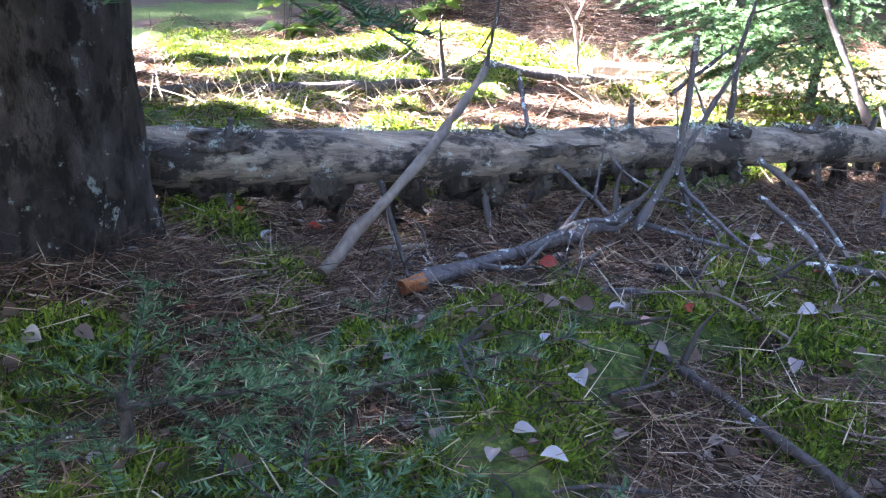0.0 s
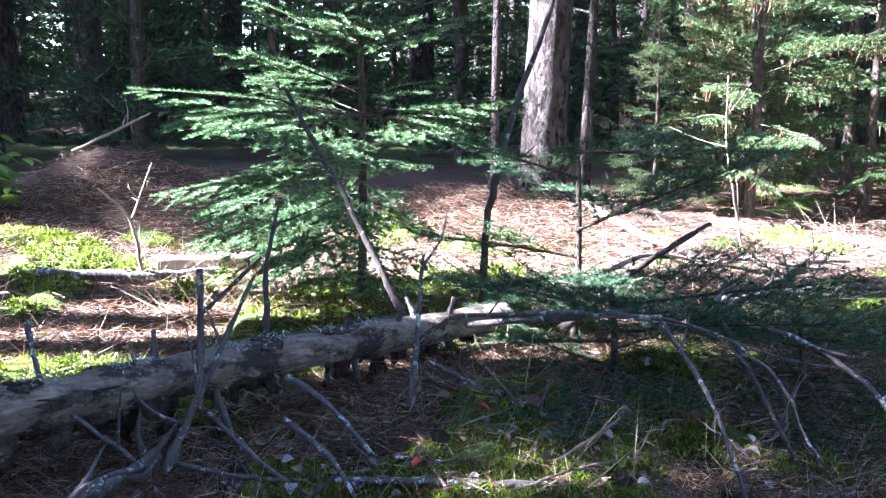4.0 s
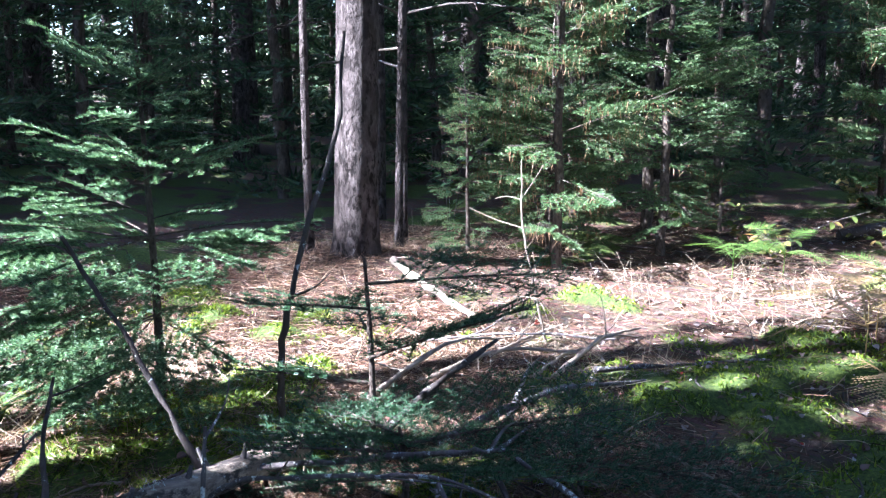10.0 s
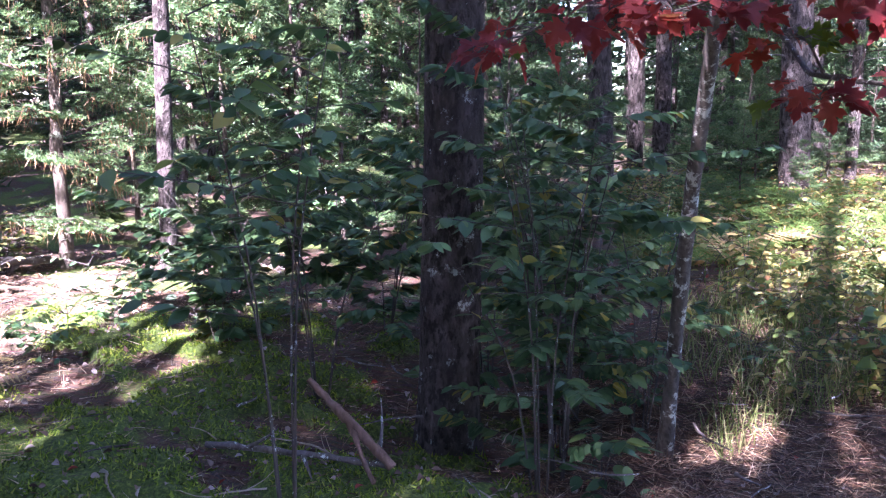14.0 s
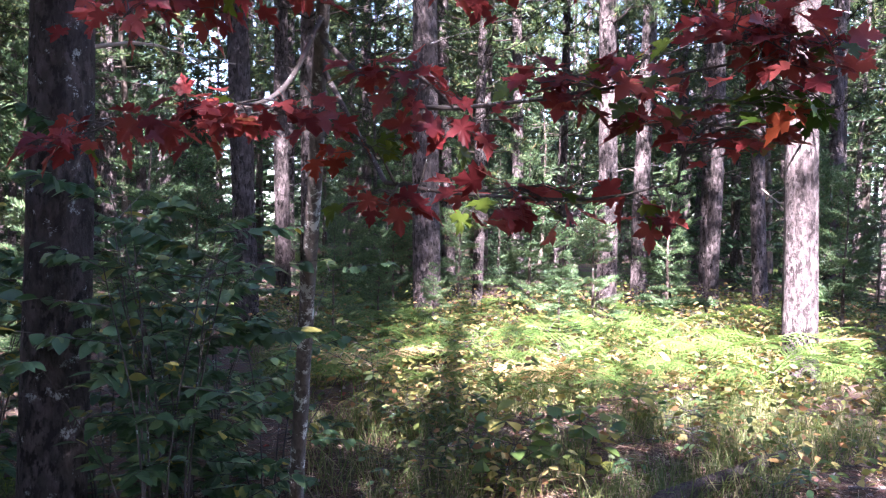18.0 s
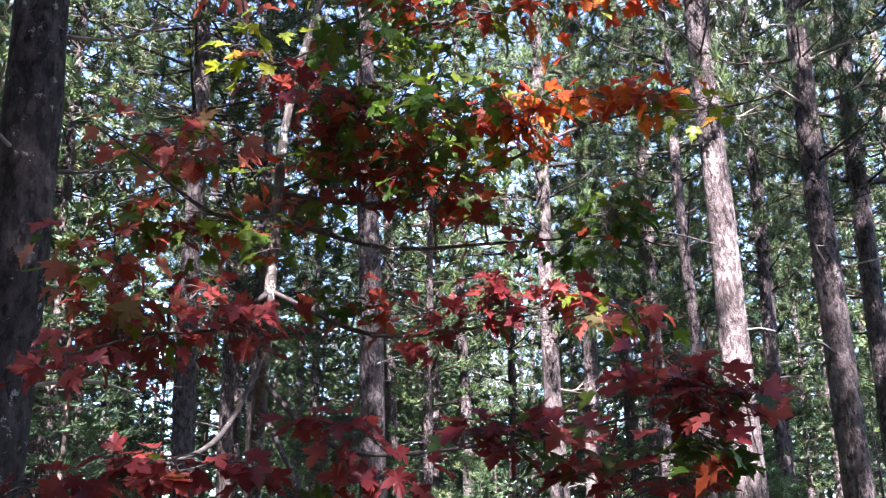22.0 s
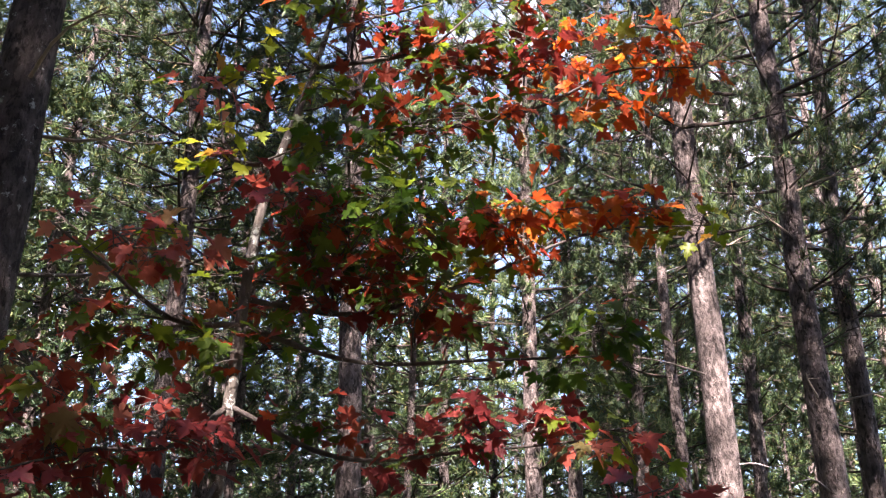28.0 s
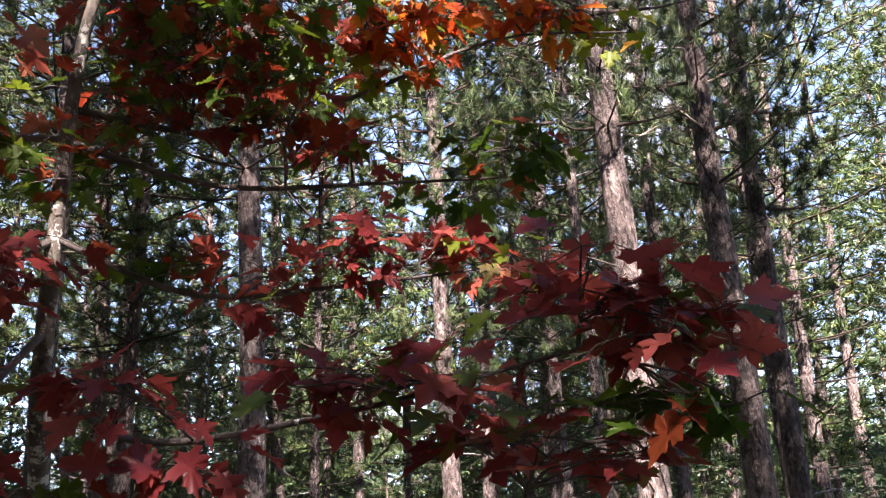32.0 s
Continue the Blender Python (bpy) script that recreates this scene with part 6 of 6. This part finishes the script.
# ---- ferns ----
def frond_mesh(mat, seed):
    rs = np.random.default_rng(seed)
    rach = bend([(0, 0, 0), (0, 0.45, 0.13), (0, 1.0, 0.0)], 22)
    b = Build().tube(rach, np.linspace(0.009, 0.002, 22), 4, cap=False)
    for i in range(3, 22):
        s = i / 21
        ln = 0.36 * math.sin(math.pi * min(1, (1.06 - s) * 0.95)) ** 0.8 * (1 if s > 0.25 else s * 3.2)
        for sd in (-1, 1):
            ax = unit(np.array((sd, 0.45 + 0.5 * s, -0.15 + 0.1 * rs.normal())))
            cross = unit(np.cross(ax, (0, 0, 1.0)))
            k = 8
            for j in range(k):
                p = rach[i] + ax * ln * (j + 0.5) / k
                w = 0.020 * (1 - (j / k) ** 1.5) + 0.003
                for e in (-1, 1):
                    q = p + e * cross * w + ax * 0.4 * w
                    b.add([p - ax * ln * 0.5 / k, p + ax * ln * 0.42 / k, q], [(0, 1, 2)])
    return b.mesh("frond", mat, False)


FROND_G, FROND_B = [frond_mesh(FERN_GREEN, i) for i in (1, 2)], [frond_mesh(FERN_BROWN, i) for i in (3, 4)]


def fern(x, y, fronds, size, green, seed, lift=(20, 45)):
    rs = random.Random(seed)
    ob = thing("fern", "green bracken fern in the sun" if green else "withered tan bracken fern on the moss", "fern", "ferns")
    ob.location = (x, y, height(x, y))
    st = Build().tube(bend([(0, 0, -0.03), (0.01, 0, size * 0.3), (0, 0, size * 0.55)], 5), [0.004, 0.004, 0.003, 0.003, 0.003], 5)
    part("stalk", st.mesh("stalk", FERN_GREEN if green else FERN_BROWN), ob)
    for i in range(fronds):
        f = part("frond", (FROND_G if green else FROND_B)[i % 2], ob)
        f.matrix_local = pose(0, 0, size * rs.uniform(0.3, 0.55), rs.uniform(*lift) - 25, rs.uniform(-20, 20), 360 * i / fronds + rs.uniform(-20, 20)) @ Matrix.Scale(size * rs.uniform(0.8, 1.1), 4)


fern(5.5, 3.75, 5, 0.40, True, 1)
fern(5.85, 3.6, 4, 0.34, True, 2)
fern(4.35, 2.15, 6, 0.52, False, 3, (18, 42))
fern(4.8, 2.35, 5, 0.50, False, 4, (18, 42))
fern(3.85, 1.75, 4, 0.36, False, 5, (14, 32))
fern(5.2, 2.5, 4, 0.45, True, 6)
fern(5.7, 2.1, 4, 0.4, True, 7)
for i in range(64):
    fern(fill.uniform(6.3, 12.0), fill.uniform(-8.0, -2.0), 5, fill.uniform(0.45, 0.8), i % 9 != 0, 20 + i)


# ---- grass, moss, needle litter, fallen leaves ----
def grass():
    n = 52000
    x, y = rng.uniform(4.7, 12.0, n), rng.uniform(-8.5, -1.5, n)
    keep = (np.sin(x * 2.1 + 1) * np.sin(y * 2.4) + 0.6 * np.sin(x * 5 + y * 3)) > -0.25
    x, y = x[keep], y[keep]
    p = np.column_stack([x, y, [height(a, b) for a, b in zip(x, y)]])
    b = Build()
    d = unit(np.column_stack([rng.normal(size=(len(p), 2)) * 0.35, np.ones(len(p))]))
    ln = rng.uniform(0.08, 0.34, len(p))
    side = unit(np.cross(d, rng.normal(size=d.shape)))
    w = 0.0028
    m = p + d * (ln * 0.6)[:, None]
    t = p + d * ln[:, None] + np.column_stack([d[:, :2] * ln[:, None] * 0.9, -0.25 * ln])
    v = np.stack([p - side * w, p + side * w, m - side * w * 0.7, m + side * w * 0.7, t], 1).reshape(-1, 3)
    k = np.arange(len(p)) * 5
    b.add(v, np.concatenate([np.stack([k, k + 1, k + 3], 1), np.stack([k, k + 3, k + 2], 1), np.stack([k + 2, k + 3, k + 4], 1)]))
    tagged(new("grass", b.mesh("grass", GRASS)), "thin green and straw-coloured woodland grass", "grass", kind="stuff")


def undergrowth():
    """A carpet of low leafy plants, green to straw yellow, beneath the eastern pines."""
    rs = np.random.default_rng(88)
    b = Build()
    v, f = oval_leaf(0.55, 0.15, 4)
    x, y = rs.uniform(4.8, 15.0, 5200), rs.uniform(-11.0, -1.6, 5200)
    keep = np.array([noise.noise((p * 0.8, q * 0.8, 6.1)) for p, q in zip(x, y)]) > np.where(x < 6.2, 0.14, np.where(x < 8.0, 0.04, -0.2))
    for px, py in zip(x[keep], y[keep]):
        tall = rs.uniform(0.10, 0.42)
        top = np.array((px + 0.1 * rs.normal(), py + 0.1 * rs.normal(), height(px, py) + tall))
        n = rs.integers(4, 9)
        p = top + rs.normal(size=(n, 3)) * (0.07, 0.07, 0.25 * tall)
        az = rs.uniform(0, 6.28, n)
        d = unit(np.column_stack([np.cos(az), np.sin(az), rs.uniform(-0.5, 0.2, n)]))
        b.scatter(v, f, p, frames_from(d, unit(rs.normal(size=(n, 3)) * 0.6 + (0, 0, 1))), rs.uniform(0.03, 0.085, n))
    tagged(new("undergrowth", b.mesh("undergrowth", YELLOW_LEAF, True)), "low leafy undergrowth turning yellow beneath the pines", "undergrowth", kind="stuff")


def mossy(n, box):
    """Free places in a stretch of the floor, and how mossy each is."""
    p = np.column_stack([rng.uniform(box[0], box[1], n), rng.uniform(box[2], box[3], n), np.zeros(n)])
    return np.column_stack([p, [moss_cover(a, c) + 0.42 * noise.noise((a * 11, c * 11, 2.5)) for a, c, _ in p]])


def settle(p):
    return np.column_stack([p[:, :2], [height(a, c, m) for a, c, _, m in p]])


def spots(n, box, dense=None):
    x, y = rng.uniform(box[0], box[1], n), rng.uniform(box[2], box[3], n)
    return np.column_stack([x, y, [height(a, b) for a, b in zip(x, y)]])


def moss_carpet():
    near, mid = mossy(400000, (-0.9, 2.9, 0.75, 2.9)), np.vstack([mossy(130000, (-1.3, 3.2, 2.9, 5.4)), mossy(80000, (2.9, 6.6, -1.2, 4.2))])
    b = Build()
    for p, lo, hi, wd in ((near, 0.010, 0.028, 0.0068), (mid, 0.016, 0.036, 0.010)):
        p = settle(p[p[:, 3] + 0.14 * rng.normal(size=len(p)) > 0.5])
        d = unit(rng.normal(size=p.shape) + (0, 0, 0.9))
        b.needles(p - (0, 0, 0.002), d, rng.uniform(lo, hi, len(p)), rng.uniform(0.7, 1.3, len(p)) * wd)
    tagged(new("moss", b.mesh("moss", MOSS)), "soft bright green moss tufts on the forest floor", "moss", kind="stuff")


def needle_litter():
    near = mossy(190000, (-0.9, 3.0, 0.7, 3.3))
    mid = np.vstack([mossy(80000, (-1.4, 3.4, 3.0, 6.2)), mossy(60000, (2.6, 8.2, -5.0, 7.0)), mossy(45000, (3.2, 6.4, -4.4, -0.6)), mossy(9000, (-0.4, 2.2, 5.6, 8.0)), mossy(9000, (3.0, 5.0, 4.9, 6.6))])
    b = Build()
    for p, wd in ((near, 0.0023), (mid, 0.0036)):
        p = settle(p[(p[:, 3] + 0.15 * rng.normal(size=len(p)) < 0.52) | (rng.random(len(p)) < (0.16 if wd < 0.003 else 0.2))])
        d = unit(np.column_stack([rng.normal(size=(len(p), 2)), 0.20 * rng.normal(size=len(p)) + 0.08]))
        b.needles(p + (0, 0, 0.003) + np.abs(rng.normal(size=(len(p), 1))) * (0, 0, 0.008), d, rng.uniform(0.05, 0.14, len(p)), rng.uniform(0.7, 1.3, len(p)) * wd)
    tagged(new("needle_litter", b.mesh("needle_litter", LITTER)), "reddish-brown fallen pine needles", "needle litter", kind="stuff")


def fallen_leaves():
    p = np.vstack([spots(1700, (-0.9, 3.0, 0.8, 2.9)), spots(400, (-0.9, 3.2, 2.9, 4.6)), spots(4200, (3.0, 9.0, -6.5, 4.5)), spots(900, (3.2, 6.0, -0.8, 3.0))])
    d = unit(np.column_stack([rng.normal(size=(len(p), 2)), 0.25 * rng.normal(size=len(p))]))
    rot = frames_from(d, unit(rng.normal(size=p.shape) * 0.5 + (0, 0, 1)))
    v = HV.copy()
    v[:, 2] += 0.5 * np.abs(v[:, 0])
    b = Build().scatter(v, HF, p + (0, 0, 0.012), rot, rng.uniform(0.014, 0.045, len(p)))
    tagged(new("fallen_leaves", b.mesh("fallen_leaves", DEAD_LEAF, True)), "dry grey-brown fallen leaves with a few red ones", "fallen leaves", kind="stuff")


def dead_stems():
    """Bleached dead stalks that stand and lie in the sunny lane."""
    p = np.vstack([spots(260, (1.3, 2.5, 1.2, 2.3)), spots(160, (0.4, 1.5, 1.5, 2.2)), spots(1500, (0.75, 2.0, 3.5, 4.5)), spots(700, (2.6, 3.7, 2.5, 3.5)), spots(500, (4.4, 6.2, 2.6, 4.2)), spots(900, (-0.9, 0.2, 3.2, 4.2)), spots(500, (3.2, 4.8, 5.0, 6.3))])
    d = unit(rng.normal(size=p.shape) * (1, 1, 0.5) + (0, 0, 0.35))
    b = Build().needles(p, d, rng.uniform(0.08, 0.32, len(p)), rng.uniform(0.0025, 0.005, len(p)))
    tagged(new("dead_stalks", b.mesh("dead_stalks", STRAW)), "bleached dead grass and bracken stalks", "dead grass", kind="stuff")


def pine_cone(x, y, turn):
    """A closed grey-brown cone lying on the needles: rows of scales round a core."""
    b = Build().tube(bend([(0, 0, 0), (0, 0.022, 0), (0, 0.045, 0)], 7), [0.004, 0.010, 0.012, 0.0125, 0.011, 0.008, 0.002], 10)
    for i in range(60):
        u, a = i / 60, i * 2.4
        r = 0.0125 * math.sin(math.pi * (0.12 + 0.85 * u)) ** 0.7
        c = np.array((r * math.cos(a), 0.045 * u, r * math.sin(a)))
        out, side = np.array((math.cos(a), 0.55, math.sin(a))), np.array((-math.sin(a), 0, math.cos(a)))
        b.add([c - side * 0.004, c + side * 0.004, c + out * 0.007 + side * 0.002, c + out * 0.007 - side * 0.002], [(0, 1, 2, 3)])
    ob = new("pine_cone", b.mesh("pine_cone", BARK_LOG))
    ob.matrix_world = pose(x, y, height(x, y) + 0.016, 6, 0, turn)
    tagged(ob, "small dark pine cone lying on fallen needles", "pine cone", "pine cones")


def mushroom(x, y):
    ob = thing("mushroom", "tiny ochre mushroom among moss and needles", "mushroom", at=(x, y, height(x, y) - 0.004))
    part("stalk", Build().tube(bend([(0, 0, 0), (0.002, 0, 0.015), (0.003, 0, 0.03)], 5), [0.004, 0.0035, 0.003, 0.003, 0.003], 10).mesh("stalk", STRAW, True), ob)
    a = np.linspace(0, 1, 7)
    part("cap", Build().tube(np.column_stack([0 * a + 0.003, 0 * a, 0.026 + 0.012 * a]), 0.016 * np.cos(a * 1.5) ** 0.6, 16, 0.03).mesh("cap", YELLOW_CAP, True), ob, "ochre cap")


for x, y, turn in ((1.39, 1.49, 40), (0.62, 1.42, 130), (1.75, 1.30, 260), (0.25, 1.62, 15), (1.10, 1.86, 200)):
    pine_cone(x, y, turn)
mushroom(1.67, 1.51)
dead_stems()
grass()
undergrowth()
moss_carpet()
needle_litter()
fallen_leaves()
